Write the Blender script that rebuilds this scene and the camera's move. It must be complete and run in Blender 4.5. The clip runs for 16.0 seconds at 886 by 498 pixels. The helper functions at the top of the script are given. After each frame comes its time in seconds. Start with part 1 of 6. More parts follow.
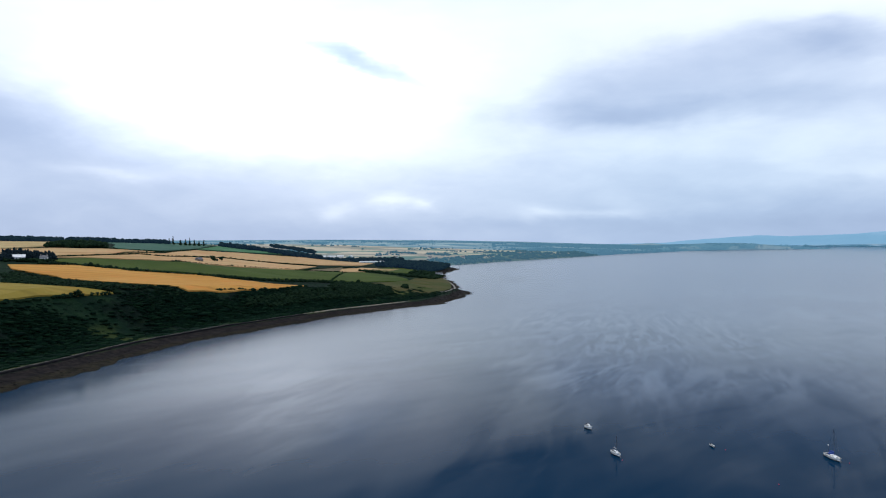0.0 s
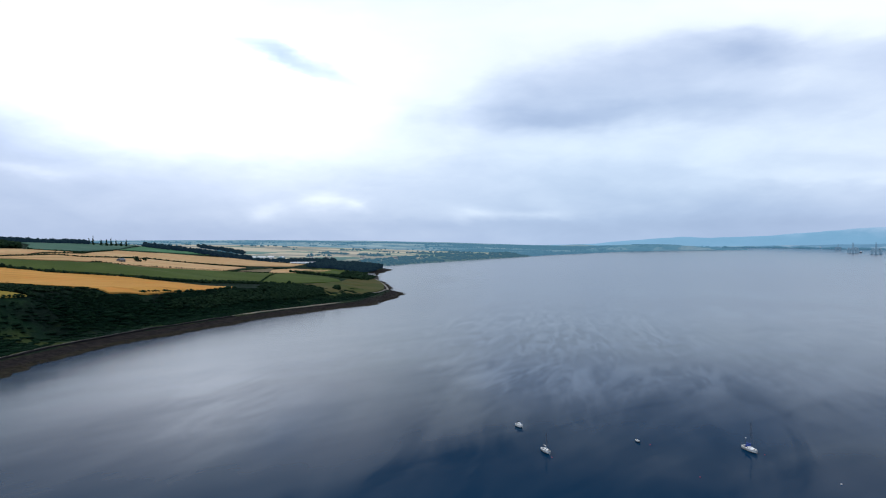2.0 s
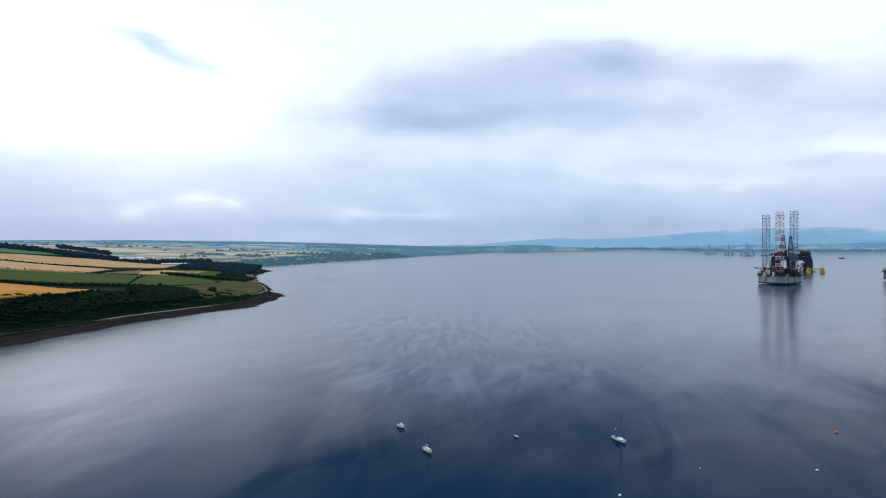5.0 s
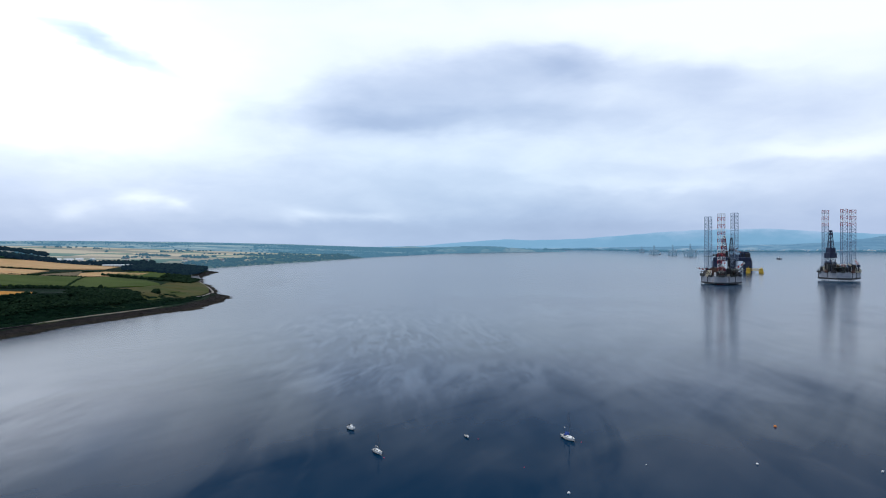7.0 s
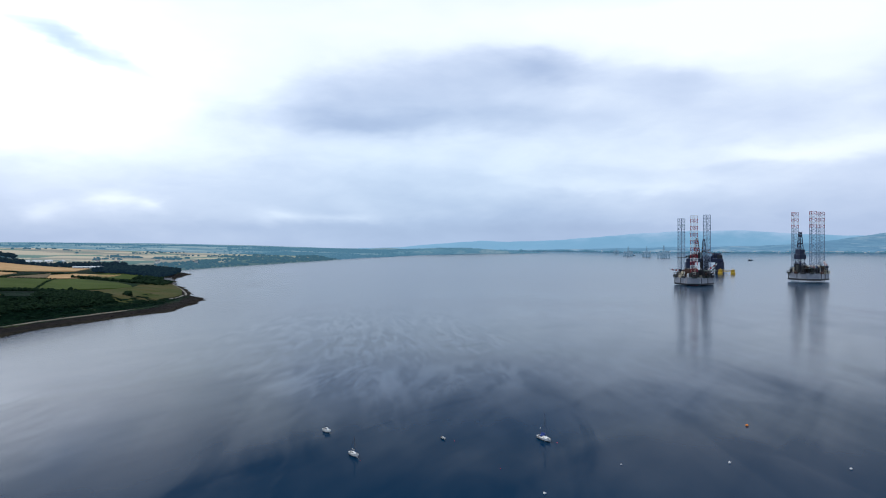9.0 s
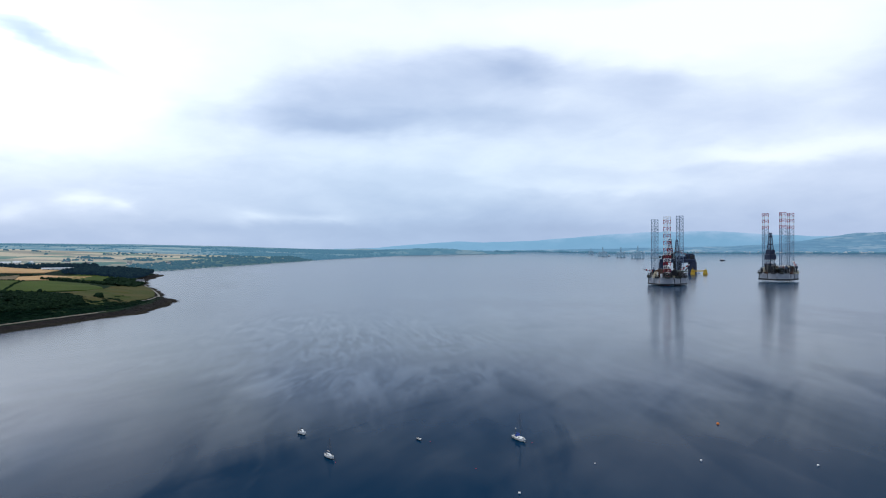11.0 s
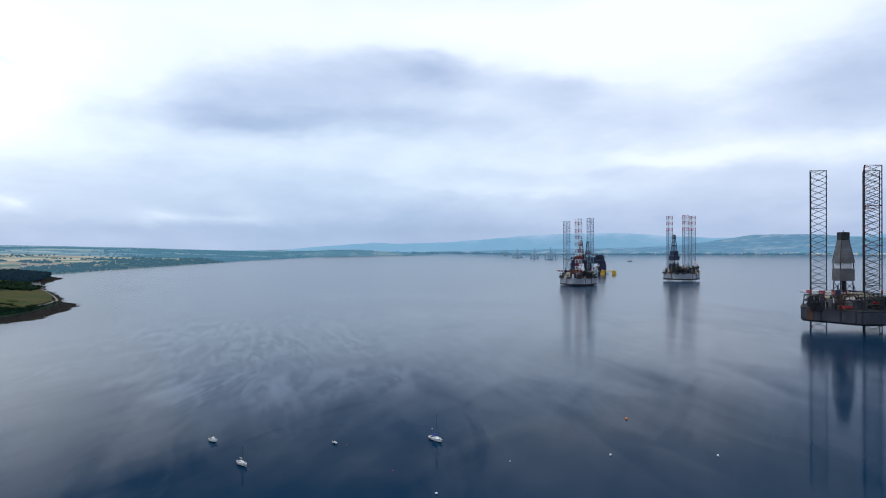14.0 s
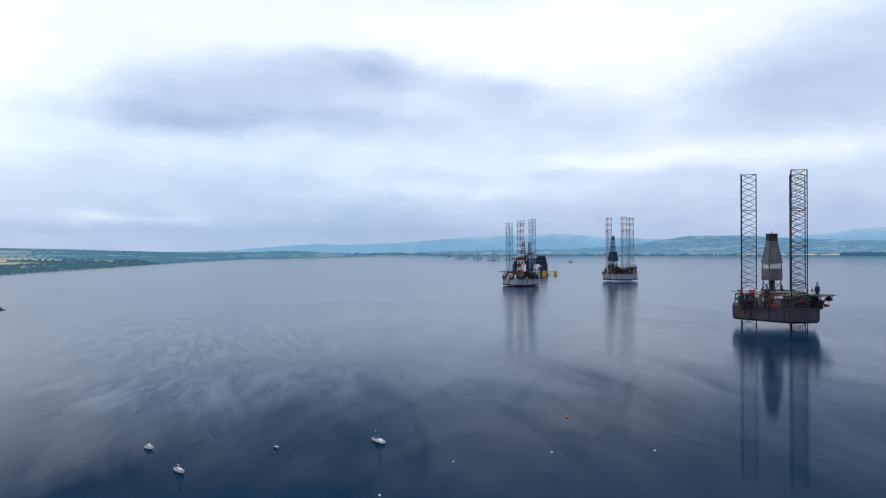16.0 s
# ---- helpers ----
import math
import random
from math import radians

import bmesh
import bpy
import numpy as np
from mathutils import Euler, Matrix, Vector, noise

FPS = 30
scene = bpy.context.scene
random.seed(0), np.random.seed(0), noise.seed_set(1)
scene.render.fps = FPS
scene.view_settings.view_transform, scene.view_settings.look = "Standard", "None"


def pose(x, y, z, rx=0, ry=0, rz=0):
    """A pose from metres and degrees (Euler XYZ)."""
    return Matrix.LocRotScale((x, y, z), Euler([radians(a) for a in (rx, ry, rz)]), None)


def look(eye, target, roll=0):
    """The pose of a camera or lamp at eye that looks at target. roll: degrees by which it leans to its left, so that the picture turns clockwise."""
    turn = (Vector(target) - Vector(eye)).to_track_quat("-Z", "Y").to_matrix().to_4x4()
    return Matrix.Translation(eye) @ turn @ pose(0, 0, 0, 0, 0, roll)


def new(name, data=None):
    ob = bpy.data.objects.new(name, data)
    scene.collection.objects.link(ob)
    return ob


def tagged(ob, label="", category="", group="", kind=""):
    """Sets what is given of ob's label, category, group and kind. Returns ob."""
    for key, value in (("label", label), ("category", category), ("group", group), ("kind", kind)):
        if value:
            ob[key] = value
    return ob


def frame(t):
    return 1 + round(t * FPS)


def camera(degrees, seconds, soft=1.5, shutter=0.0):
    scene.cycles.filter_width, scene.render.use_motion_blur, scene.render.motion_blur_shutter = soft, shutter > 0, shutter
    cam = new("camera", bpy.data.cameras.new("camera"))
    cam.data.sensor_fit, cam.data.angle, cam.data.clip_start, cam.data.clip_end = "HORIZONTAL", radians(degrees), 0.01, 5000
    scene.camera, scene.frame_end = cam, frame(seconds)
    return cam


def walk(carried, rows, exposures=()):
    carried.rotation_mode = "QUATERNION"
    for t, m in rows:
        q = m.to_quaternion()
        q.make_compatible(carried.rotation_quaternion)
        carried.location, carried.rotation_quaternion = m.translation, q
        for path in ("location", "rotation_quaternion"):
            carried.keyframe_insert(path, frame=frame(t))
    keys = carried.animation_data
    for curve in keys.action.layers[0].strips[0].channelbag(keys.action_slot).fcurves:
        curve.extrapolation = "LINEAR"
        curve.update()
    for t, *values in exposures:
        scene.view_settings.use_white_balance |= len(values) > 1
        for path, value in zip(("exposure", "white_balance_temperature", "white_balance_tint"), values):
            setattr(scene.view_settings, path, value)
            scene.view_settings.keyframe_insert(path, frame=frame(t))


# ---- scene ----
# ---- camera ----
cam = camera(63.9, 16.0, soft=1.1)
PATH = [
    (0, (-0.38, -1.52, 60.25), (-0.37, 998.44, 51.67), -0.43),
    (0.5, (-0.33, -1.40, 60.22), (21.67, 998.32, 51.51), -0.41),
    (1, (-0.27, -1.25, 60.18), (48.33, 997.53, 51.19), -0.37),
    (1.5, (-0.21, -1.10, 60.15), (71.92, 996.26, 51.73), -0.33),
    (2, (-0.16, -0.97, 60.13), (94.05, 994.55, 52.06), -0.31),
    (2.5, (-0.11, -0.85, 60.12), (120.53, 991.81, 51.74), -0.29),
    (3, (-0.06, -0.73, 60.12), (149.35, 988.01, 51.51), -0.28),
    (3.5, (-0.02, -0.60, 60.10), (178.79, 983.25, 51.89), -0.27),
    (4, (0.02, -0.47, 60.08), (208.75, 977.47, 52.20), -0.24),
    (6.5, (0.26, 0.55, 59.74), (308.48, 951.84, 52.44), -0.16),
    (7, (0.26, 0.56, 59.73), (323.62, 946.81, 53.24), -0.16),
    (7.5, (0.24, 0.57, 59.73), (335.12, 942.82, 54.35), -0.17),
    (8, (0.22, 0.60, 59.73), (341.98, 940.37, 54.15), -0.16),
    (8.5, (0.20, 0.62, 59.74), (348.35, 938.05, 54.98), -0.16),
    (9, (0.18, 0.62, 59.75), (355.30, 935.44, 55.27), -0.16),
    (11.5, (0.07, -0.15, 60.05), (401.93, 915.54, 56.87), -0.21),
    (12, (0.07, -0.13, 60.05), (421.21, 906.87, 57.28), -0.21),
    (12.5, (0.07, -0.09, 60.04), (438.23, 898.80, 56.96), -0.20),
    (13, (0.07, -0.05, 60.04), (455.59, 890.17, 57.32), -0.21),
    (13.5, (0.07, -0.01, 60.04), (473.50, 880.82, 57.64), -0.21),
    (14, (0.06, 0.01, 60.05), (491.74, 870.79, 57.79), -0.21),
    (14.5, (0.06, 0.01, 60.06), (511.68, 859.22, 58.12), -0.21),
    (15, (0.05, -0.00, 60.07), (528.74, 848.81, 58.20), -0.21),
    (15.5, (0.07, -0.04, 60.06), (545.34, 838.22, 58.55), -0.23),
    (16, (0.09, -0.08, 60.06), (559.38, 828.89, 59.02), -0.26),
]
walk(cam, [(t, look(e, g, r)) for t, e, g, r in PATH])
scene.view_settings.exposure = 0.0

# ---- sky and sun ----
world = bpy.data.worlds.new("overcast_sky")
scene.world = world
world.use_nodes = True
WT = world.node_tree
WT.nodes.clear()


def node(tree, kind, **settings):
    n = tree.nodes.new(kind)
    for key, value in settings.items():
        setattr(n, key, value)
    return n


def plug(tree, value, socket):
    if isinstance(value, (int, float, tuple)):
        socket.default_value = value
    else:
        tree.links.new(value, socket)


def calc(tree, op, a, b=0.0, c=0.0, clamp=False):
    n = node(tree, "ShaderNodeMath", operation=op, use_clamp=clamp)
    for value, socket in zip((a, b, c), n.inputs):
        plug(tree, value, socket)
    return n.outputs[0]


def noise_tex(tree, vector, scale, detail=4.0, rough=0.55, twist=0.0):
    n = node(tree, "ShaderNodeTexNoise")
    plug(tree, vector, n.inputs["Vector"])
    n.inputs["Scale"].default_value, n.inputs["Detail"].default_value = scale, detail
    n.inputs["Roughness"].default_value, n.inputs["Distortion"].default_value = rough, twist
    return n.outputs[0]


def ramp(tree, value, stops, ease="EASE"):
    n = node(tree, "ShaderNodeValToRGB")
    n.color_ramp.interpolation = ease
    while len(n.color_ramp.elements) < len(stops):
        n.color_ramp.elements.new(0.5)
    for e, (at, colour) in zip(n.color_ramp.elements, stops):
        e.position, e.color = at, (*colour, 1)
    plug(tree, value, n.inputs[0])
    return n.outputs[0]


def build_sky():
    T = WT
    way = node(T, "ShaderNodeTexCoord").outputs["Generated"]
    xyz = node(T, "ShaderNodeSeparateXYZ")
    T.links.new(way, xyz.inputs[0])
    x, y, z = xyz.outputs
    az = calc(T, "MULTIPLY", calc(T, "ARCTAN2", x, y), 57.2958)
    el = calc(T, "ABSOLUTE", calc(T, "MULTIPLY", calc(T, "ARCSINE", z), 57.2958))
    flat = node(T, "ShaderNodeCombineXYZ")
    T.links.new(az, flat.inputs[0])
    T.links.new(calc(T, "MULTIPLY", el, 2.6), flat.inputs[1])
    p = flat.outputs[0]
    big = noise_tex(T, p, 0.055, 4.0, 0.5, 0.3)
    fine = noise_tex(T, p, 0.2, 5.0, 0.55, 0.3)
    shift = noise_tex(T, p, 0.11, 4.0, 0.55)
    lift = noise_tex(T, p, 0.09, 4.0, 0.6, 0.2)
    waz = calc(T, "ADD", az, calc(T, "MULTIPLY", calc(T, "SUBTRACT", shift, 0.5), 7.0))
    wel = calc(T, "ADD", el, calc(T, "MULTIPLY", calc(T, "SUBTRACT", lift, 0.5), 3.2))

    def bank(a0, e0, wa, we, amount, tilt=0.0):
        """A soft bank of cloud round a bearing and height, in degrees."""
        da = calc(T, "SUBTRACT", waz, a0)
        de = calc(T, "SUBTRACT", calc(T, "SUBTRACT", wel, e0), calc(T, "MULTIPLY", da, tilt))
        qa, qe = calc(T, "DIVIDE", da, wa), calc(T, "DIVIDE", de, we)
        q = calc(T, "ADD", calc(T, "MULTIPLY", qa, qa), calc(T, "MULTIPLY", qe, qe))
        return calc(T, "MULTIPLY", calc(T, "EXPONENT", calc(T, "MULTIPLY", q, -1.0)), amount)

    # depth of cloud by height above the horizon, with an added unseen part overhead
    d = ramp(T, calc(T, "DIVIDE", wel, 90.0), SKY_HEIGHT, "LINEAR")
    d = calc(T, "ADD", d, calc(T, "MULTIPLY", calc(T, "SUBTRACT", big, 0.5), 0.27))
    d = calc(T, "ADD", d, calc(T, "MULTIPLY", calc(T, "SUBTRACT", fine, 0.5), 0.15))
    for row in BANKS:
        d = calc(T, "ADD", d, bank(*row))
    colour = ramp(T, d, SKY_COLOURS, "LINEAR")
    # the veiled sun brightens the cloud round its bearing
    veil = calc(T, "ADD", 1.0, bank(-14, 12.0, 11, 4.2, 0.9))
    lit = node(T, "ShaderNodeVectorMath", operation="SCALE")
    T.links.new(colour, lit.inputs[0])
    T.links.new(veil, lit.inputs["Scale"])
    colour = lit.outputs[0]
    # clearer, greener air low over the firth
    tint = node(T, "ShaderNodeMix", data_type="RGBA", blend_type="MULTIPLY")
    T.links.new(bank(20, 4.0, 20, 8.0, 1.0), tint.inputs["Factor"])
    T.links.new(colour, tint.inputs["A"])
    tint.inputs["B"].default_value = (0.94, 1.0, 1.0, 1)
    colour = tint.outputs["Result"]
    air = node(T, "ShaderNodeTexSky", sky_type="NISHITA", sun_disc=False)
    air.sun_elevation, air.sun_rotation = radians(53), radians(-42)
    blue = node(T, "ShaderNodeVectorMath", operation="SCALE")
    T.links.new(air.outputs[0], blue.inputs[0])
    blue.inputs["Scale"].default_value = 0.08
    mix = node(T, "ShaderNodeMix", data_type="RGBA")
    mix.inputs["Factor"].default_value = 0.94
    T.links.new(blue.outputs[0], mix.inputs["A"])
    T.links.new(colour, mix.inputs["B"])
    back = node(T, "ShaderNodeBackground")
    T.links.new(mix.outputs["Result"], back.inputs["Color"])
    back.inputs["Strength"].default_value = 1.0
    out = node(T, "ShaderNodeOutputWorld")
    T.links.new(back.outputs[0], out.inputs[0])


def grey(v):
    return (v, v, v)


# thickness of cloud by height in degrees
# unseen above 20: dark band added to dim the water, pale zenith lights decks
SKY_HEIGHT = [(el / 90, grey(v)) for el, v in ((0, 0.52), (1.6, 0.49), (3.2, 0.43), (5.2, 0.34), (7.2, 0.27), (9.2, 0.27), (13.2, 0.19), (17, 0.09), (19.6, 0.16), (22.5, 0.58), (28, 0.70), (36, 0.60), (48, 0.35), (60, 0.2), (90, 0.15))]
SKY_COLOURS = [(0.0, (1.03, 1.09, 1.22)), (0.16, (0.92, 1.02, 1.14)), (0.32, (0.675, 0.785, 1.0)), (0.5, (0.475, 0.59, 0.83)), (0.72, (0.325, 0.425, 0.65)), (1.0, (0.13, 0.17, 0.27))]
# bearing, height, half width, half depth, thickness, tilt
BANKS = [
    (14, 9.9, 8, 1.0, 0.20, 0.0), (17, 12.2, 10, 2.4, 0.24, 0.05), (30, 13.6, 4, 1.3, 0.20, 0.0), (39.5, 12.6, 4, 1.5, 0.16, 0.0),
    (27, 10.2, 8, 1.2, 0.12, 0.0), (26, 14.0, 9, 1.6, 0.10, 0.0), (60, 11.5, 8, 2.9, 0.20, 0.0), (68, 16.0, 6, 5.0, 0.16, 0.0), (45, 15.5, 9, 2.4, -0.20, 0.0),
    (-11, 12.0, 14, 4.6, -0.40, -0.05), (-33, 8.6, 10, 2.8, 0.24, -0.22), (-7.2, 14.3, 6.0, 1.0, 0.60, -0.30), (48, 6.6, 8, 0.9, -0.18, 0.0), (61, 7.3, 8, 1.0, -0.12, 0.0),
    (-24.5, 5.3, 4, 0.6, -0.14, 0.0), (-4.4, 3.3, 1.3, 0.55, -0.16, 0.0), (-1.8, 3.1, 1.1, 0.5, -0.15, 0.0), (-8.0, 2.7, 1.4, 0.5, -0.13, 0.0),
    (8.4, 2.3, 2.2, 0.6, -0.15, 0.0), (13, 2.3, 2.4, 0.3, -0.09, 0.0), (36, 16.8, 14, 2.2, -0.14, 0.0), (14, 1.3, 30, 0.8, 0.07, 0.0), (34, 4.6, 9, 0.7, -0.10, 0.0), (-7, 2.6, 13, 2.6, -0.09, 0.0),
]
build_sky()

sun = new("sun", bpy.data.lights.new("sun", "SUN"))
sun.data.energy, sun.data.angle, sun.data.color = 1.1, radians(20), (1.0, 0.96, 0.9)
sun.matrix_world = look((-170, 190, 340), (0, 0, 0))

# ---- materials ----


def material(name):
    m = bpy.data.materials.new(name)
    m.use_nodes = True
    t = m.node_tree
    return m, t, t.nodes["Principled BSDF"]


def mixed(t, factor, a, b, how="MIX"):
    n = node(t, "ShaderNodeMix", data_type="RGBA", blend_type=how)
    plug(t, factor, n.inputs["Factor"])
    for value, key in ((a, "A"), (b, "B")):
        plug(t, (*value, 1.0) if isinstance(value, tuple) and len(value) == 3 else value, n.inputs[key])
    return n.outputs["Result"]


def place_of(t):
    return node(t, "ShaderNodeNewGeometry").outputs["Position"]


def stretched(t, vector, sx, sy, sz, turn=0.0):
    n = node(t, "ShaderNodeMapping")
    plug(t, vector, n.inputs["Vector"])
    n.inputs["Scale"].default_value = (sx, sy, sz)
    n.inputs["Rotation"].default_value = (0, 0, radians(turn))
    return n.outputs[0]


def bumped(t, shader, height, strength, distance):
    n = node(t, "ShaderNodeBump")
    plug(t, height, n.inputs["Height"])
    n.inputs["Strength"].default_value, n.inputs["Distance"].default_value = strength, distance
    t.links.new(n.outputs[0], shader.inputs["Normal"])


def surface(name, a, b, rough=0.8, scale=0.3, fine=3.0, metal=0.0, bump=0.3, depth=0.05, stain=None, stain_at=0.6, spec=0.3):
    """Two tones at a large scale, a finer grain, and stains of their own shape."""
    m, t, s = material(name)
    p = place_of(t)
    broad = ramp(t, noise_tex(t, p, scale, 4.0), [(0.35, grey(0)), (0.65, grey(1))])
    grain = noise_tex(t, p, fine, 5.0, 0.65)
    c = mixed(t, broad, a, b)
    c = mixed(t, 0.45, c, mixed(t, grain, grey(0.25), grey(1.0)), "OVERLAY")
    if stain:
        k = ramp(t, noise_tex(t, stretched(t, p, 1, 1, 0.35), scale * 2.2, 6.0, 0.65, 0.6), [(stain_at, grey(0)), (min(stain_at + 0.12, 1), grey(1))])
        c = mixed(t, k, c, stain)
    plug(t, c, s.inputs["Base Color"])
    plug(t, calc(t, "ADD", rough - 0.08, calc(t, "MULTIPLY", grain, 0.16)), s.inputs["Roughness"])
    s.inputs["Metallic"].default_value = metal
    s.inputs["Specular IOR Level"].default_value = spec
    bumped(t, s, grain, bump, depth)
    return m


def sea_material():
    """Calm sheltered water: a glassy pool, reflection dimmed, round the moorings, soft wind lanes and cat's-paws
    beyond.
    """
    m, t, s = material("sea_water")
    p = place_of(t)
    xyz = node(t, "ShaderNodeSeparateXYZ")
    t.links.new(p, xyz.inputs[0])
    x, y = xyz.outputs[0], xyz.outputs[1]

    def lanes(across, along, bearing, detail=5.0, rough=0.58, twist=0.4):
        """Noise drawn out along a bearing; sizes in metres."""
        c, k = math.cos(radians(bearing)), math.sin(radians(bearing))
        u = calc(t, "DIVIDE", calc(t, "SUBTRACT", calc(t, "MULTIPLY", x, c), calc(t, "MULTIPLY", y, k)), across)
        v = calc(t, "DIVIDE", calc(t, "ADD", calc(t, "MULTIPLY", x, k), calc(t, "MULTIPLY", y, c)), along)
        w = node(t, "ShaderNodeCombineXYZ")
        t.links.new(u, w.inputs[0])
        t.links.new(v, w.inputs[1])
        return noise_tex(t, w.outputs[0], 1.0, detail, rough, twist)

    broad = lanes(55, 210, 16, 4.0, 0.55, 0.6)
    wisp = lanes(17, 85, 22, 6.0, 0.6, 0.8)
    fleck = lanes(6, 34, 14, 5.0, 0.6, 0.7)
    set_lane = lanes(26, 150, 52, 5.0, 0.6, 1.0)
    mid = lambda v: calc(t, "SUBTRACT", v, 0.5)
    off = calc(t, "SQRT", calc(t, "ADD", calc(t, "MULTIPLY", x, x), calc(t, "MULTIPLY", y, y)))
    reach = ramp(t, calc(t, "DIVIDE", calc(t, "ADD", off, calc(t, "MULTIPLY", mid(broad), 260.0)), 1200.0), [(0.13, grey(0)), (0.24, grey(0.27)), (0.34, grey(0.66)), (0.6, grey(1.02))])
    lee = calc(t, "ADD", calc(t, "SUBTRACT", x, calc(t, "MULTIPLY", y, 0.12)), calc(t, "MULTIPLY", mid(broad), 150.0))
    bank_side = ramp(t, calc(t, "DIVIDE", calc(t, "ADD", lee, 200.0), 400.0), [(0.0, grey(0.7)), (0.36, grey(0.75)), (0.52, grey(0.3)), (0.66, grey(0))])

    def pool(cx, cy, rx, ry, bearing, amount, wild=1.3):
        """A patch of water with an uneven edge."""
        c, k = math.cos(radians(bearing)), math.sin(radians(bearing))
        dx, dy = calc(t, "SUBTRACT", x, cx), calc(t, "SUBTRACT", y, cy)
        u = calc(t, "DIVIDE", calc(t, "SUBTRACT", calc(t, "MULTIPLY", dx, c), calc(t, "MULTIPLY", dy, k)), rx)
        v = calc(t, "DIVIDE", calc(t, "ADD", calc(t, "MULTIPLY", dx, k), calc(t, "MULTIPLY", dy, c)), ry)
        u, v = calc(t, "ADD", u, calc(t, "MULTIPLY", mid(wisp), wild * 2)), calc(t, "ADD", v, calc(t, "MULTIPLY", mid(broad), wild * 2))
        q = calc(t, "ADD", calc(t, "MULTIPLY", u, u), calc(t, "MULTIPLY", v, v))
        return calc(t, "MULTIPLY", calc(t, "EXPONENT", calc(t, "MULTIPLY", calc(t, "MULTIPLY", q, q), -1.0)), amount)

    # mirrored dark cloud and lens falloff put in as patches of weaker reflection
    calm = calc(t, "ADD", pool(70, 205, 52, 78, 19, 1.0), calc(t, "ADD", pool(18, 165, 40, 34, 5, 0.6), pool(240, 140, 110, 120, 60, 0.8)), clamp=True)
    ruffle = 0.0
    for row in ((70, 318, 34, 46, 12, 0.9), (125, 296, 62, 34, 20, 0.55), (-62, 300, 26, 90, -12, 0.28), (430, 760, 170, 90, 30, 0.5), (330, 560, 120, 60, 30, 0.5)):
        ruffle = calc(t, "ADD", ruffle, pool(*row))
    paws = calc(t, "ADD", pool(128, 560, 95, 260, 12, 1.5), pool(360, 560, 300, 330, 30, 0.7))
    # brightness of the sheen set by place: stronger far out and by the bank
    k = calc(t, "ADD", calc(t, "MULTIPLY", reach, 2.1), calc(t, "MULTIPLY", calc(t, "MULTIPLY", bank_side, ramp(t, calc(t, "DIVIDE", off, 1000.0), [(0.22, grey(0.12)), (0.42, grey(1.0))])), 0.55))
    k = calc(t, "ADD", k, ramp(t, calc(t, "DIVIDE", off, 3000.0), [(0.14, grey(0)), (0.30, grey(0.9)), (0.8, grey(1.0))]))
    k = calc(t, "ADD", k, ramp(t, calc(t, "DIVIDE", off, 3000.0), [(0.25, grey(0)), (0.7, grey(1.0))]))
    k = calc(t, "ADD", k, calc(t, "MULTIPLY", calc(t, "SUBTRACT", 1.0, calm), 0.55))
    k = calc(t, "ADD", k, calc(t, "MULTIPLY", ruffle, ramp(t, wisp, [(0.40, grey(0)), (0.62, grey(1.9))])))
    k = calc(t, "ADD", k, calc(t, "MULTIPLY", paws, calc(t, "MULTIPLY", mid(ramp(t, fleck, [(0.40, grey(0.2)), (0.66, grey(1))])), 0.8)))
    k = calc(t, "ADD", k, calc(t, "MULTIPLY", mid(set_lane), calc(t, "ADD", 0.6, calc(t, "MULTIPLY", reach, 2.6))))
    k = calc(t, "ADD", k, calc(t, "MULTIPLY", mid(broad), 0.8))
    # reflection weakened round the near rig to darken the water there
    k = calc(t, "SUBTRACT", k, pool(600, 290, 200, 190, 60, 1.1))
    s.inputs["Base Color"].default_value = (0.0005, 0.022, 0.054, 1)
    s.inputs["Specular Tint"].default_value = (0.58, 0.88, 1.0, 1)
    # close in, the index sits below real water's to dim its reflection
    plug(t, calc(t, "MAXIMUM", calc(t, "ADD", 1.032, calc(t, "MULTIPLY", k, 0.0745)), 1.02), s.inputs["IOR"])
    rough = calc(t, "ADD", 0.06, calc(t, "MULTIPLY", reach, 0.13))
    rough = calc(t, "ADD", rough, calc(t, "MULTIPLY", mid(set_lane), 0.05))
    plug(t, calc(t, "ADD", rough, calc(t, "MULTIPLY", bank_side, 0.05)), s.inputs["Roughness"])
    small = lanes(1.3, 0.8, 40, 3.0, 0.6, 0.2)
    wide = lanes(14, 9, 40, 3.0, 0.5, 0.2)
    stir = calc(t, "ADD", pool(103, 152, 13, 9, 20, 1.0, 0.6), pool(126, 158, 14, 9, 20, 0.7, 0.6))
    close = calc(t, "SUBTRACT", 1.0, calc(t, "MULTIPLY", reach, 2.4), clamp=True)
    h = calc(t, "ADD", calc(t, "MULTIPLY", small, calc(t, "MULTIPLY", close, calc(t, "ADD", 0.007, calc(t, "MULTIPLY", stir, 0.08)))), calc(t, "MULTIPLY", calc(t, "MULTIPLY", wide, close), 0.03))
    bumped(t, s, h, 0.16, 1.0)
    return m


